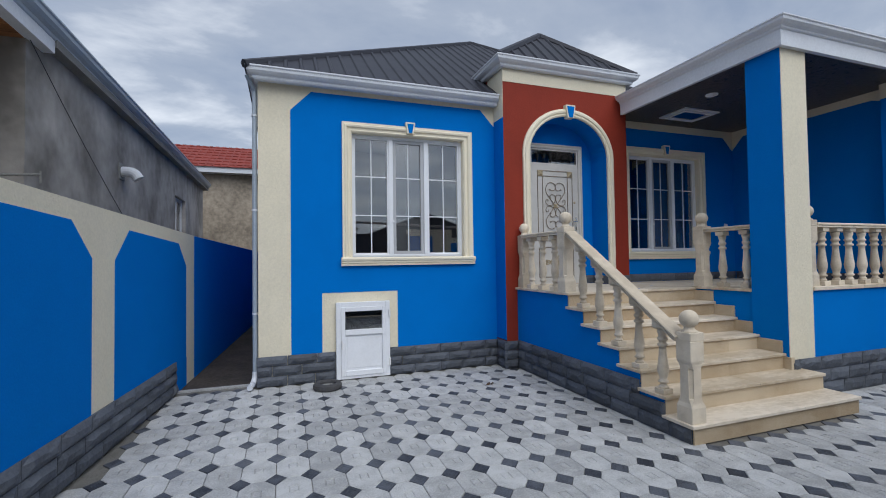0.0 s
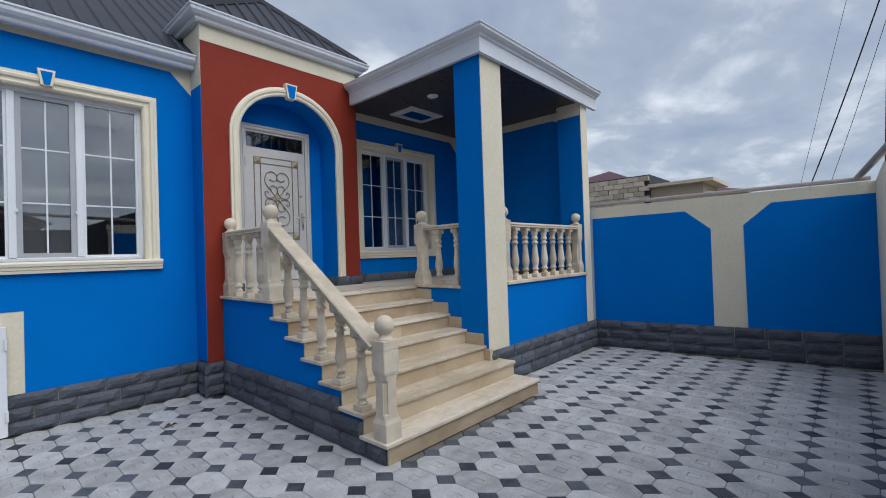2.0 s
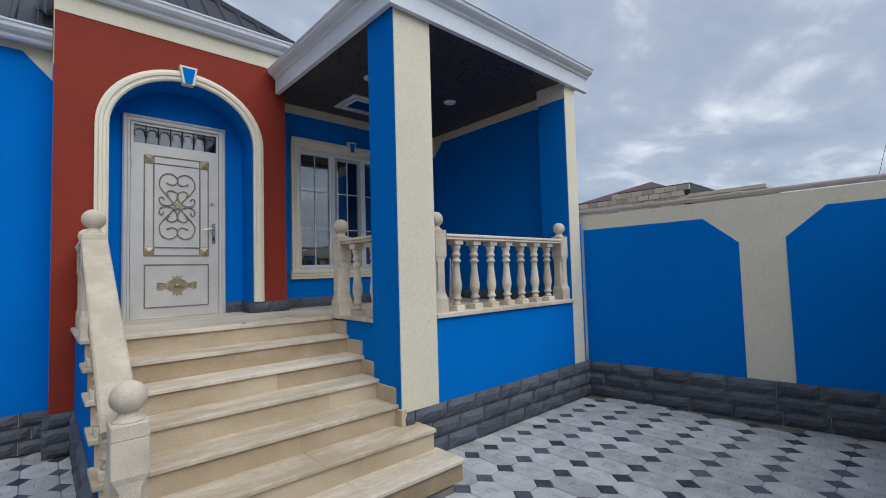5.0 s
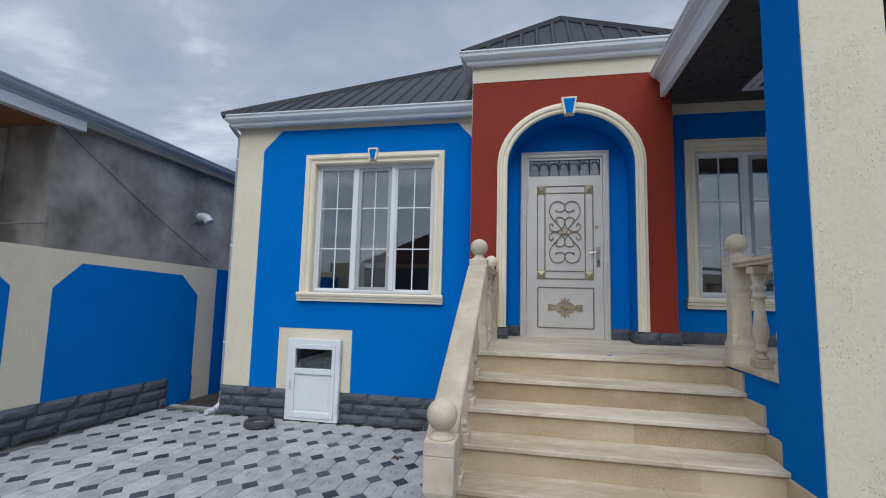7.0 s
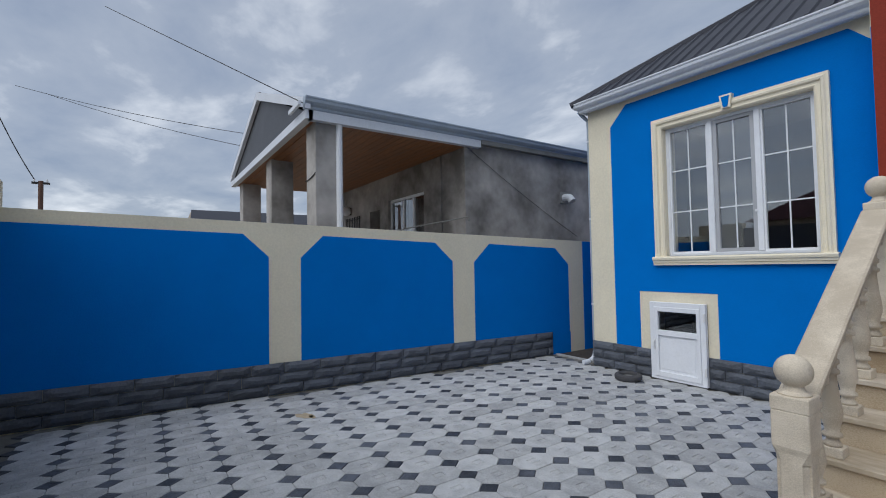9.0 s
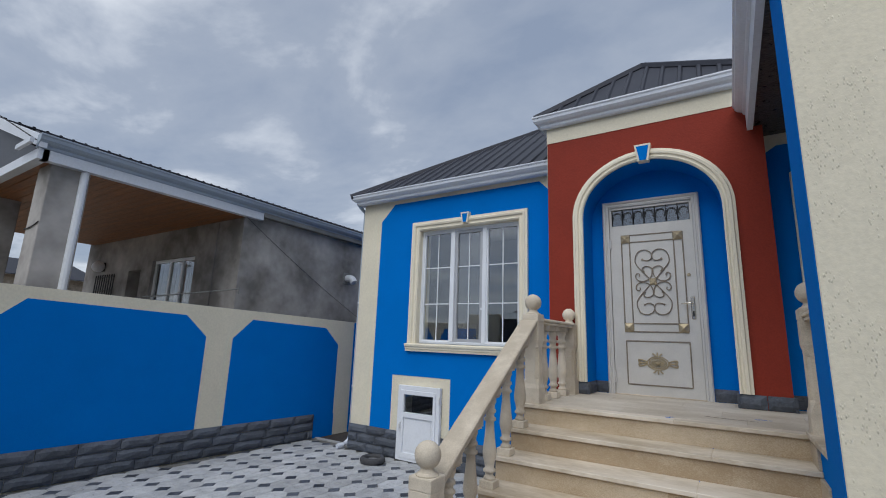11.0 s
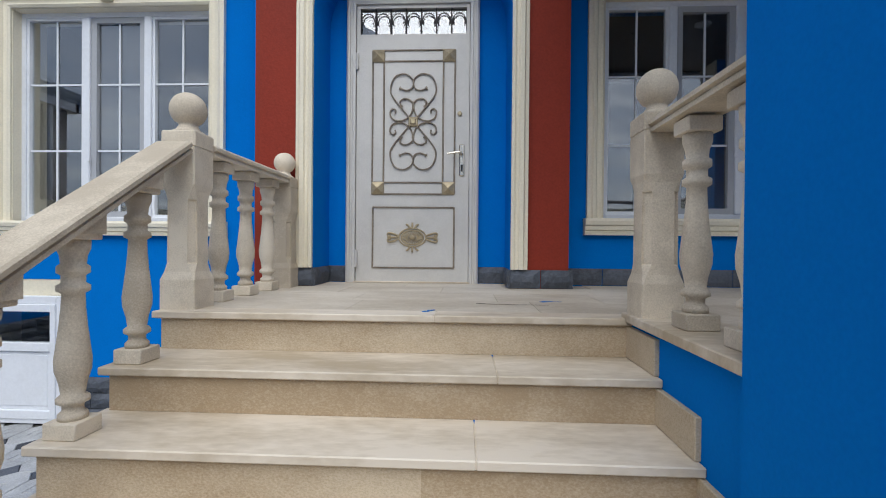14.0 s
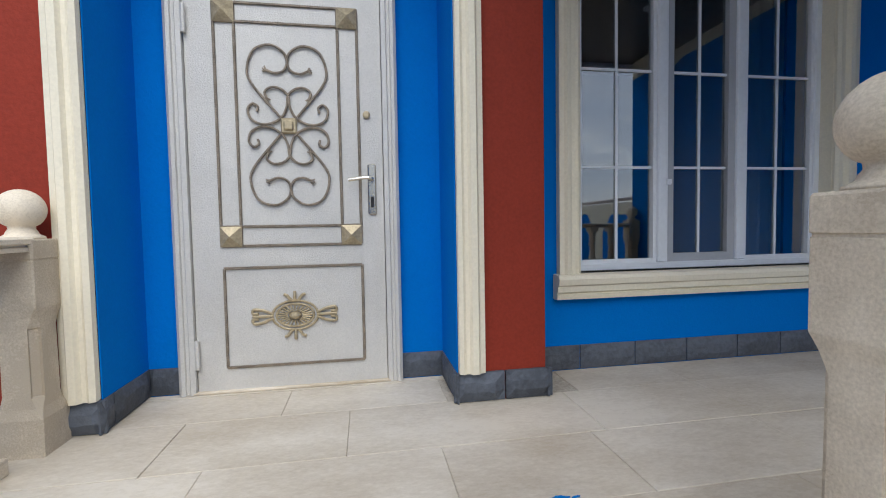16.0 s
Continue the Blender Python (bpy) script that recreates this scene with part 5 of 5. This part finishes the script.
for i in range(9):
    x = -7.8 + i * 0.115
    tube([(x, NB - 0.03, 2.2), (x, NB - 0.03, 2.86)], 0.012, 5, gm)
for z in (2.25, 2.5, 2.8):
    tube([(-7.82, NB - 0.03, z), (-6.86, NB - 0.03, z)], 0.012, 5, gm)
part("window_grille", gm, IRON, nh, "black iron grille")
part("eaves_bracket", boxes((NX - 0.4, 2.1, NZ + 0.19, NX + 0.12, 2.14, NZ + 0.25)), GUTTER, nh)
# rod with washing line and slack cables
rod = thing("line_bracket", (-2.2, 5.0, 2.2), "thin steel washing line bracket on the cement wall", "bracket")
part("rod", tube([(-2.9, 3.9, 2.15), (-2.30, 4.95, 2.36), (-2.19, 5.02, 2.38)], 0.012, 6), POLE, rod)
part("hook", tube([(-2.19, 5.02, 2.30), (-2.19, 5.02, 2.41)], 0.010, 6), POLE, rod)


def cable(a, b, sag, r, label, n=14, mat=None):
    a, b = Vector(a), Vector(b)
    pts = [a.lerp(b, i / n) - Vector((0, 0, sag * 4 * (i / n) * (1 - i / n))) for i in range(n + 1)]
    return tagged(part("cable", tube(pts, r, 5), mat or CABLE), label, "cable", "overhead cables")


cable((NX + 0.02, 5.05, 3.66), (NX + 0.015, 8.0, 2.1), 0.05, 0.004, "thin cable slanting down the cement wall")
cable((NX + 0.05, 2.2, 3.86), (-8.79, -0.42, 7.69), 0.0, 0.008, "service cable rising from the neighbour's eaves")
cable((-15.2, 3.66, 6.97), (-24.47, -4.67, 10.37), 0.15, 0.012, "thin overhead street cable above the yard")
cable((-15.34, 3.6, 6.49), (-24.69, -3.53, 10.25), 0.15, 0.012, "second thin overhead street cable")
cable((NX + 0.02, 2.36, 2.9), (NX - 0.44, 2.36, 2.85), 0.02, 0.008, "thin cable tied round the porch column")

# red-roofed house beyond the alley
rh = thing("red_roof_house", (-2.5, 18, 0), "sand plastered house with a red tiled sheet roof", "house")
part("wall", boxes((-9.0, 16.3, 0, 5.0, 16.6, 4.55), (-9.0, 16.6, 0, -8.7, 21, 4.55), (4.7, 16.6, 0, 5.0, 21, 4.55)), TANWALL, rh)
part("eaves", boxes((-9.3, 15.95, 4.50, 5.3, 16.3, 4.68)), GUTTER, rh, "white boxed eaves")
rt = roof_plane([(-9.4, 15.9, 4.69), (5.4, 15.9, 4.69), (5.4, 18.6, 5.95), (-9.4, 18.6, 5.95)], (0, 1, 0.5), 0, 0, spacing=0.22, name="roof", parent=rh, mat=REDTILE)
for k in range(7):
    f = (k + 0.5) / 7
    part("tile_course", tube([(-9.4, 15.9 + 2.7 * f, 4.70 + 1.26 * f), (5.4, 15.9 + 2.7 * f, 4.70 + 1.26 * f)], 0.028, 5), REDTILE, rt)
roof_plane([(5.4, 21.3, 4.69), (-9.4, 21.3, 4.69), (-9.4, 18.6, 5.95), (5.4, 18.6, 5.95)], (0, -1, 0.5), 0, 0, spacing=0.22, name="roof", parent=rh, mat=REDTILE)

# low roof and pole seen past the columns
fh = thing("far_house", (-22, 4.5, 0), "far low house with a blue-grey roof", "house")
part("wall", boxes((-26, 2.5, 0, -20.6, 9.6, 3.75)), TANWALL, fh)
part("roof", slab([(-20.2, 2.2, 3.72), (-20.2, 9.8, 3.72), (-22.0, 9.0, 4.55), (-22.0, 2.4, 4.55)], (0, 0, 0.04)), ROOF, fh)
part("gable", slab([(-20.3, 2.2, 3.72), (-22.0, 2.4, 4.55), (-25.0, 2.2, 3.72)], (0, 0.05, 0)), TANWALL, fh)
up = thing("utility_pole", (-20.1, -3.1, 0), "far brown wooden utility pole with a cross-arm", "utility pole", "utility poles")
part("pole", tube([(-20.1, -3.1, 0), (-20.1, -3.1, 5.25)], 0.085, 8), RUST, up)
part("cross_arm", boxes((-20.15, -3.38, 5.12, -20.05, -2.82, 5.20)), IRON, up)
for dy in (-0.2, 0.2):
    part("insulator", tube([(-20.1, -3.1 + dy, 5.2), (-20.1, -3.1 + dy, 5.32)], 0.03, 6), PLASTIC, up)
cable((-20.1, -3.3, 5.3), (-19.4, -4.25, 7.58), 0.1, 0.02, "street cable leaving the wooden pole")

# ---- beyond the right wall ----
bh = thing("block_house", (21, 8, 0), "unfinished pale limestone block house", "house")
part("wall", boxes((20.2, 9.0, 0, 23, 11.2, 4.33), (20.2, 6.2, 0, 23, 8.9, 4.54)), MORTAR, bh)
bw = part("wall", boxes((20.12, 6.25, 0, 20.2, 11.1, 2.6)), BLOCK, bh)
rb2 = random.Random(8)
for r_ in range(10):
    z = 2.65 + r_ * 0.205
    y = 6.2 + (0.2 if r_ % 2 else 0)
    while y < 11.2:
        w = 0.42
        top = 4.54 if 6.2 <= y < 8.9 else 4.33
        if z + 0.2 < top + 0.06 and not (3.0 < z < 3.3 and 9.6 < y < 10.7):
            part("block", boxes((20.08 + rb2.uniform(-0.02, 0.02), y, z, 20.22, min(y + w - 0.02, 11.25), z + 0.19)), BLOCK, bw)
        y += w
part("roof_slab", boxes((20.0, 3.9, 3.98, 23.0, 6.2, 4.10)), BLOCK, bh)
part("wall", boxes((20.3, 4.3, 0, 22.8, 6.2, 3.98)), BLOCK, bh)
mh = thing("maroon_roof_house", (30, 12, 0), "far house with a maroon hipped roof", "house")
part("wall", boxes((28, 9.2, 0, 36, 17, 5.2)), TANWALL, mh)
for tri_ in ([(27.6, 8.8, 5.2), (27.6, 17.4, 5.2), (31.0, 12.1, 6.75)], [(27.6, 8.8, 5.2), (36.4, 8.8, 5.2), (31.0, 12.1, 6.75)]):
    part("roof", slab(tri_, (0, 0, 0.04)), MAROON, mh)
mh2 = thing("low_maroon_house", (38, 8, 0), "far low house with a maroon roof", "house")
part("wall", boxes((36, 5.0, 0, 40, 8.5, 5.0)), TANWALL, mh2)
part("roof", slab([(35.6, 4.6, 5.0), (35.6, 9.0, 5.0), (38.0, 7.4, 5.7)], (0, 0, 0.05)), MAROON, mh2)

gp_ = thing("gas_pipe", (8.1, 1.5, 2.24), "pinkish grey gas pipe laid along the wall tops", "pipe")
part("run", tube([(right_x(3.6) + 0.10, 3.6, 2.26), (right_x(0.0) + 0.10, 0.0, 2.30)], 0.028, 10), PIPE, gp_)
part("coupling", tube([(right_x(1.65) + 0.10, 1.62, 2.282), (right_x(1.65) + 0.10, 1.72, 2.281)], 0.036, 10), PIPE, gp_)
part("riser_run", tube([(8.55, 0.12, 2.32), (6.3, -0.16, 2.47), (3.9, -0.47, 2.585), (1.5, -0.72, 2.70)], 0.036, 12), PIPE, gp_)
part("support", boxes((6.95, -0.14, 2.24, 7.01, -0.08, 2.46)), PIPE, gp_)
part("stay", tube([(6.86, -0.18, 2.2), (6.86, -0.18, 3.4)], 0.022, 8), POLE, gp_)

ep = thing("utility_pole", (11.5, -0.75, 0), "grey concrete utility pole with a steel climbing frame", "utility pole", "utility poles")
part("pole", lathe([(0.13, 0), (0.10, 9.5)], 14, at=(11.5, -0.75, 0)), POLE, ep)
cf = bmesh.new()
for y in (-0.45, -1.08):
    tube([(11.3, y, 4.35), (11.3, y, 5.7)], 0.018, 6, cf)
for z in (4.35, 4.42, 4.9, 5.45, 5.7):
    tube([(11.3, -0.45, z), (11.3, -1.08, z)], 0.018, 6, cf)
for y in (-0.45, -1.08):
    tube([(11.3, y, 4.4), (11.45, -0.78, 3.9)], 0.015, 6, cf)
part("climbing_frame", cf, IRON, ep, "black steel frame")
part("cross_arm", boxes((11.4, -1.5, 7.0, 11.5, 0.0, 7.08)), IRON, ep)
for i, y in enumerate((-1.4, -0.2)):
    part("insulator", lathe([(0.03, 0), (0.05, 0.05), (0.03, 0.12)], 8, at=(11.45, y, 7.08)), PLASTIC, ep)
tp = thing("thin_pole", (12, -0.2, 0), "thin rusty steel pole behind the wall", "pole")
part("shaft", tube([(12, -0.2, 0), (12, -0.42, 5.25)], 0.04, 6), RUST, tp)
cable((11.4, -0.7, 6.9), (13.0, 0.9, 2.4), 0.12, 0.012, "twisted service cable hanging from the pole")
cable((11.4, -0.9, 7.2), (13.5, 0.6, 2.4), 0.15, 0.005, "thin wire hanging from the pole")
cable((11.45, -0.2, 7.1), (14.5, 1.2, 2.2), 0.0, 0.004, "thin stay wire beside the pole")
cable((11.4, -1.0, 6.6), (11.35, -1.1, 2.6), 0.0, 0.016, "black cable running down the pole")
cable((11.3, -1.1, 6.2), (4.0, -6.0, 8.5), 0.5, 0.012, "black service cable to the street")
cable((12.0, -0.42, 5.2), (11.6, -0.9, 3.0), 0.1, 0.005, "thin wire between the two poles")

# houses across the street, mirrored in the windows
sh = thing("street_house", (1.5, -14, 0), "plain sand coloured house across the street", "house")
part("wall", boxes((-5, -18, 0, 3.2, -12, 3.3), (4.2, -17, 0, 11, -12.5, 2.9)), TANWALL, sh)
part("roof", slab([(-5.5, -11.6, 3.3), (3.7, -11.6, 3.3), (-0.9, -11.6, 5.2)], (0, -7, 0)), MAROON, sh)
part("roof", slab([(3.8, -12.1, 2.9), (11.4, -12.1, 2.9), (7.6, -12.1, 4.3)], (0, -5.5, 0)), ROOF, sh)

# ---- paving pieces ----
PX, PY, OX, OY = 0.239, 0.3665, 2.475, 2.682


def octagon_mesh(name, mat, rel):
    """Stretched octagon paver with bevelled rim and a sunk square motif."""
    hx, hy, cx, cy = 0.1175, 0.1812, 0.044, 0.093
    ring = [(cx, -hy), (hx, -cy), (hx, cy), (cx, hy), (-cx, hy), (-hx, cy), (-hx, -cy), (-cx, -hy)]
    vs = [(x, y, -0.03) for x, y in ring] + [(x, y, -0.004) for x, y in ring] + [(x * 0.965, y * 0.975, 0.0) for x, y in ring]
    fs = [tuple(range(8))]
    for a in (0, 8):
        fs += [(a + i, a + (i + 1) % 8, a + 8 + (i + 1) % 8, a + 8 + i) for i in range(8)]
    s, d = 0.038, 0.055
    n = len(vs)
    dia = [(0, -d), (s, 0), (0, d), (-s, 0)]
    sq = [(s * 0.9, -d * 0.8), (s * 0.9, d * 0.8), (-s * 0.9, d * 0.8), (-s * 0.9, -d * 0.8)]
    vs += [(x, y, 0.0) for x, y in sq] + [(x * 0.88, y * 0.92, -0.007 * rel) for x, y in sq] + [(x * 0.68, y * 0.76, 0.0) for x, y in sq]
    # top between rim and motif
    t = 16
    fs += [(t + 0, t + 1, n + 0), (t + 1, t + 2, n + 1, n + 0), (t + 2, t + 3, n + 1), (t + 3, t + 4, n + 2, n + 1), (t + 4, t + 5, n + 2), (t + 5, t + 6, n + 3, n + 2), (t + 6, t + 7, n + 3), (t + 7, t + 0, n + 0, n + 3)]
    for a in (n, n + 4):
        fs += [(a + i, a + (i + 1) % 4, a + 4 + (i + 1) % 4, a + 4 + i) for i in range(4)]
    fs += [tuple(range(n + 8, n + 12))]
    me = bpy.data.meshes.new(name)
    me.from_pydata(vs, [], fs)
    me.materials.append(mat)
    return me


def diamond_mesh(name, mat):
    hx, hy = 0.0725, 0.0855
    ring = [(hx, 0), (0, hy), (-hx, 0), (0, -hy)]
    vs = [(x, y, -0.03) for x, y in ring] + [(x, y, -0.004) for x, y in ring] + [(x * 0.95, y * 0.95, -0.001) for x, y in ring]
    vs += [(x * 0.5, y * 0.5, -0.001) for x, y in ring] + [(x * 0.42, y * 0.42, -0.003) for x, y in ring]
    fs = []
    for a in (0, 4, 8, 12):
        fs += [(a + i, a + (i + 1) % 4, a + 4 + (i + 1) % 4, a + 4 + i) for i in range(4)]
    fs += [(16, 17, 18, 19)]
    me = bpy.data.meshes.new(name)
    me.from_pydata(vs, [], fs)
    me.materials.append(mat)
    return me


OCT_ME, DIA_ME = octagon_mesh("octagon_paver", OCTA, 1.0), diamond_mesh("diamond_paver", DIAMOND)


def inside(x, y, mx, my):
    if y < front_y(x) + my or y > F + 0.05 - 0.0 * my:
        return False
    if x < left_x(y) + mx - 0.02 or x > right_x(y) - mx + 0.02:
        return False
    if x > BL - 0.05 and y > B + 0.02:
        return False
    if SX0 - 0.02 + mx < x < SX1 + 0.15 and y > NOSE0 + 0.12:
        return False
    if x >= SX1 + 0.1 and y > P + 0.03:
        return False
    if y > F - 0.02 and x > HL:
        return False
    return True


def lay(me, name, off_x, off_y, mx, my, tilt):
    rp_ = random.Random(len(name))
    spots = []
    for i in range(-22, 27):
        for j in range(-10, 11):
            x, y = OX + (i + off_x) * PX, OY + (j + off_y) * PY
            if inside(x, y, mx, my):
                spots.append((x, y, rp_.uniform(-0.0018, 0.0018), rp_.uniform(-tilt, tilt), rp_.uniform(-tilt, tilt)))
    # the middle of the yard, walked past at close range, is laid piece by piece
    spots.sort(key=lambda s: (s[0] - 1.6) ** 2 * 0.55 + (s[1] - 3.2) ** 2)
    for x, y, z, ax, ay in spots[:300]:
        ob = new(name, me)
        ob.matrix_basis = pose(x, y, z, ax, ay, 0)
        ob.parent = yard
    vs, fs = [], []
    base = [v.co.copy() for v in me.vertices]
    polys = [tuple(p.vertices) for p in me.polygons]
    for x, y, z, ax, ay in spots[300:]:
        m, k = pose(x, y, z, ax, ay, 0), len(vs)
        vs += [tuple(m @ c) for c in base]
        fs += [tuple(k + a for a in p) for p in polys]
    rest = bpy.data.meshes.new(name + "s")
    rest.from_pydata(vs, [], fs)
    rest.materials.append(me.materials[0])
    ob = new(name + "s", rest)
    ob.parent = yard
    tagged(ob, kind="stuff")


lay(OCT_ME, "octagon_paver", 0.5, 0.5, 0.10, 0.12, 0.35)
lay(DIA_ME, "diamond_paver", 0.0, 0.0, 0.03, 0.04, 0.5)


# ---- split-faced plinth stones ----
def stone_mesh(k):
    """Unit stone: width 1, height 1, with a broken face of depth up to 1 towards -y."""
    rs = random.Random(20 + k)
    nx, nz = 5, 3
    vs, fs = [], []
    for j in range(nz + 1):
        for i in range(nx + 1):
            edge = i in (0, nx) or j in (0, nz)
            d = 0.35 if edge else rs.uniform(0.7, 1.0) + (0.1 if j == 2 else 0)
            jx = 0 if i in (0, nx) else rs.uniform(-0.05, 0.05)
            jz = 0 if j in (0, nz) else rs.uniform(-0.08, 0.08)
            vs.append((i / nx + jx, -d, j / nz + jz))
    for j in range(nz):
        for i in range(nx):
            a = j * (nx + 1) + i
            fs.append((a, a + 1, a + nx + 2, a + nx + 1))
    n = len(vs)
    rim = [i for i in range(nx + 1)] + [j * (nx + 1) + nx for j in range(1, nz + 1)] + [nz * (nx + 1) + i for i in range(nx - 1, -1, -1)] + [j * (nx + 1) for j in range(nz - 1, 0, -1)]
    vs += [(vs[a][0], 0.0, vs[a][2]) for a in rim]
    for q in range(len(rim)):
        fs.append((rim[q], n + q, n + (q + 1) % len(rim), rim[(q + 1) % len(rim)]))
    me = bpy.data.meshes.new("plinth_stone")
    me.from_pydata(vs, [], fs)
    me.materials.append(PLINTH)
    return me


STONES = [stone_mesh(k) for k in range(6)]
rst = random.Random(77)


def plinth(a, b, z0, courses, ch, parent, width=0.36, depth=0.045, clip=None):
    """Courses of stones on a wall face from a to b (plan points; the stones face to the right of a -> b, seen from above)."""
    ax, ay = a
    L = math.hypot(b[0] - ax, b[1] - ay)
    ang = math.degrees(math.atan2(b[1] - ay, b[0] - ax))
    for c in range(courses):
        u = 0.0
        first = width * (0.5 if c % 2 else 1.0)
        while u < L - 0.01:
            w = first if u == 0 else width * rst.uniform(0.88, 1.1)
            w = min(w, L - u)
            if L - u - w < 0.08:
                w = L - u
            lo, hi = u, u + w
            if clip:
                hi = min(hi, clip(c))
                if hi - lo < 0.04:
                    u += w
                    continue
            px_, py_ = ax + math.cos(radians(ang)) * (lo + 0.003), ay + math.sin(radians(ang)) * (lo + 0.003)
            ob = new("plinth_stone", rst.choice(STONES))
            ob.matrix_basis = pose(px_, py_, z0 + c * ch + 0.003, 0, 0, ang) @ Matrix.Diagonal((hi - lo - 0.006, depth, ch - 0.006, 1))
            ob.parent = parent
            ob.matrix_parent_inverse = world_of(parent).inverted()
            u += w


CH = 0.125
plinth((HL - 0.02, F), (0.538, F), 0, 3, CH, wall_main)
plinth((1.252, F), (BL, F), 0, 3, CH, wall_main)
plinth((BL - 0.0, F - 0.04), (BL - 0.0, B - 0.03), 0, 3, CH + 0.004, bay)
plinth((BL - 0.045, B), (SX0 - 0.0, B), 0, 3, CH + 0.004, bay)
plinth((SX0 - 0.002, B - 0.03), (SX0 - 0.002, NOSE0 + 0.03), 0, 3, 0.133, stair, depth=0.04, clip=lambda c: (2.87, 2.60, 2.30)[c])
plinth((SX1 + 0.13, P), (PR + 0.06, P), 0, 3, 0.142, porch_base)
plinth((SX1, P), (SX1 + 0.13, P), 0.284, 1, 0.142, porch_base, width=0.2)
plinth(rp(3.26, 0)[:2], rp(-0.04, 0)[:2], 0, 3, 0.140, rw, width=0.38)
plinth((6.60, -0.01), (6.60, -0.36), 0, 3, 0.135, pier)
plinth(fp(6.62, 0)[:2], fp(4.64, 0)[:2], 0, 3, 0.135, fw)
plinth(fp(4.64, 0)[:2], fp(3.36, 0)[:2], 0, 3, 0.15, fw)
plinth(lp(-0.9, 0)[:2], lp(6.08, 0)[:2], 0, 3, 0.128, lw, width=0.40, depth=0.05)
# low skirting stones on the landing
plinth((AX - AI + 0.004, 6.045), (AX - AI + 0.004, B - 0.035), LAND, 1, 0.13, landing, width=0.3, depth=-0.022)
plinth((AX + AI - 0.004, 6.045), (AX + AI - 0.004, B - 0.035), LAND, 1, 0.13, landing, width=0.3, depth=0.022)
plinth((AX - AI, 6.05), (3.446, 6.05), LAND, 1, 0.13, landing, depth=0.02)
plinth((4.468, 6.05), (AX + AI, 6.05), LAND, 1, 0.13, landing, depth=0.02)
plinth((AX + AI - 0.025, B), (BR + 0.03, B), LAND, 1, 0.13, landing, width=0.23, depth=0.045)
plinth((BR, B - 0.03), (BR, F), LAND, 1, 0.13, landing, width=0.3, depth=0.03)
plinth((SX0 + 0.1, B), (AX - AI + 0.025, B), LAND, 1, 0.13, landing, width=0.23, depth=0.045)
plinth((BR + 0.02, F), (PR - 0.05, F), LAND, 1, 0.13, landing, width=0.30, depth=0.025)
plinth((PR - 0.04, F - 0.02), (PR - 0.04, P + 0.40), LAND, 1, 0.13, landing, width=0.30, depth=0.025)
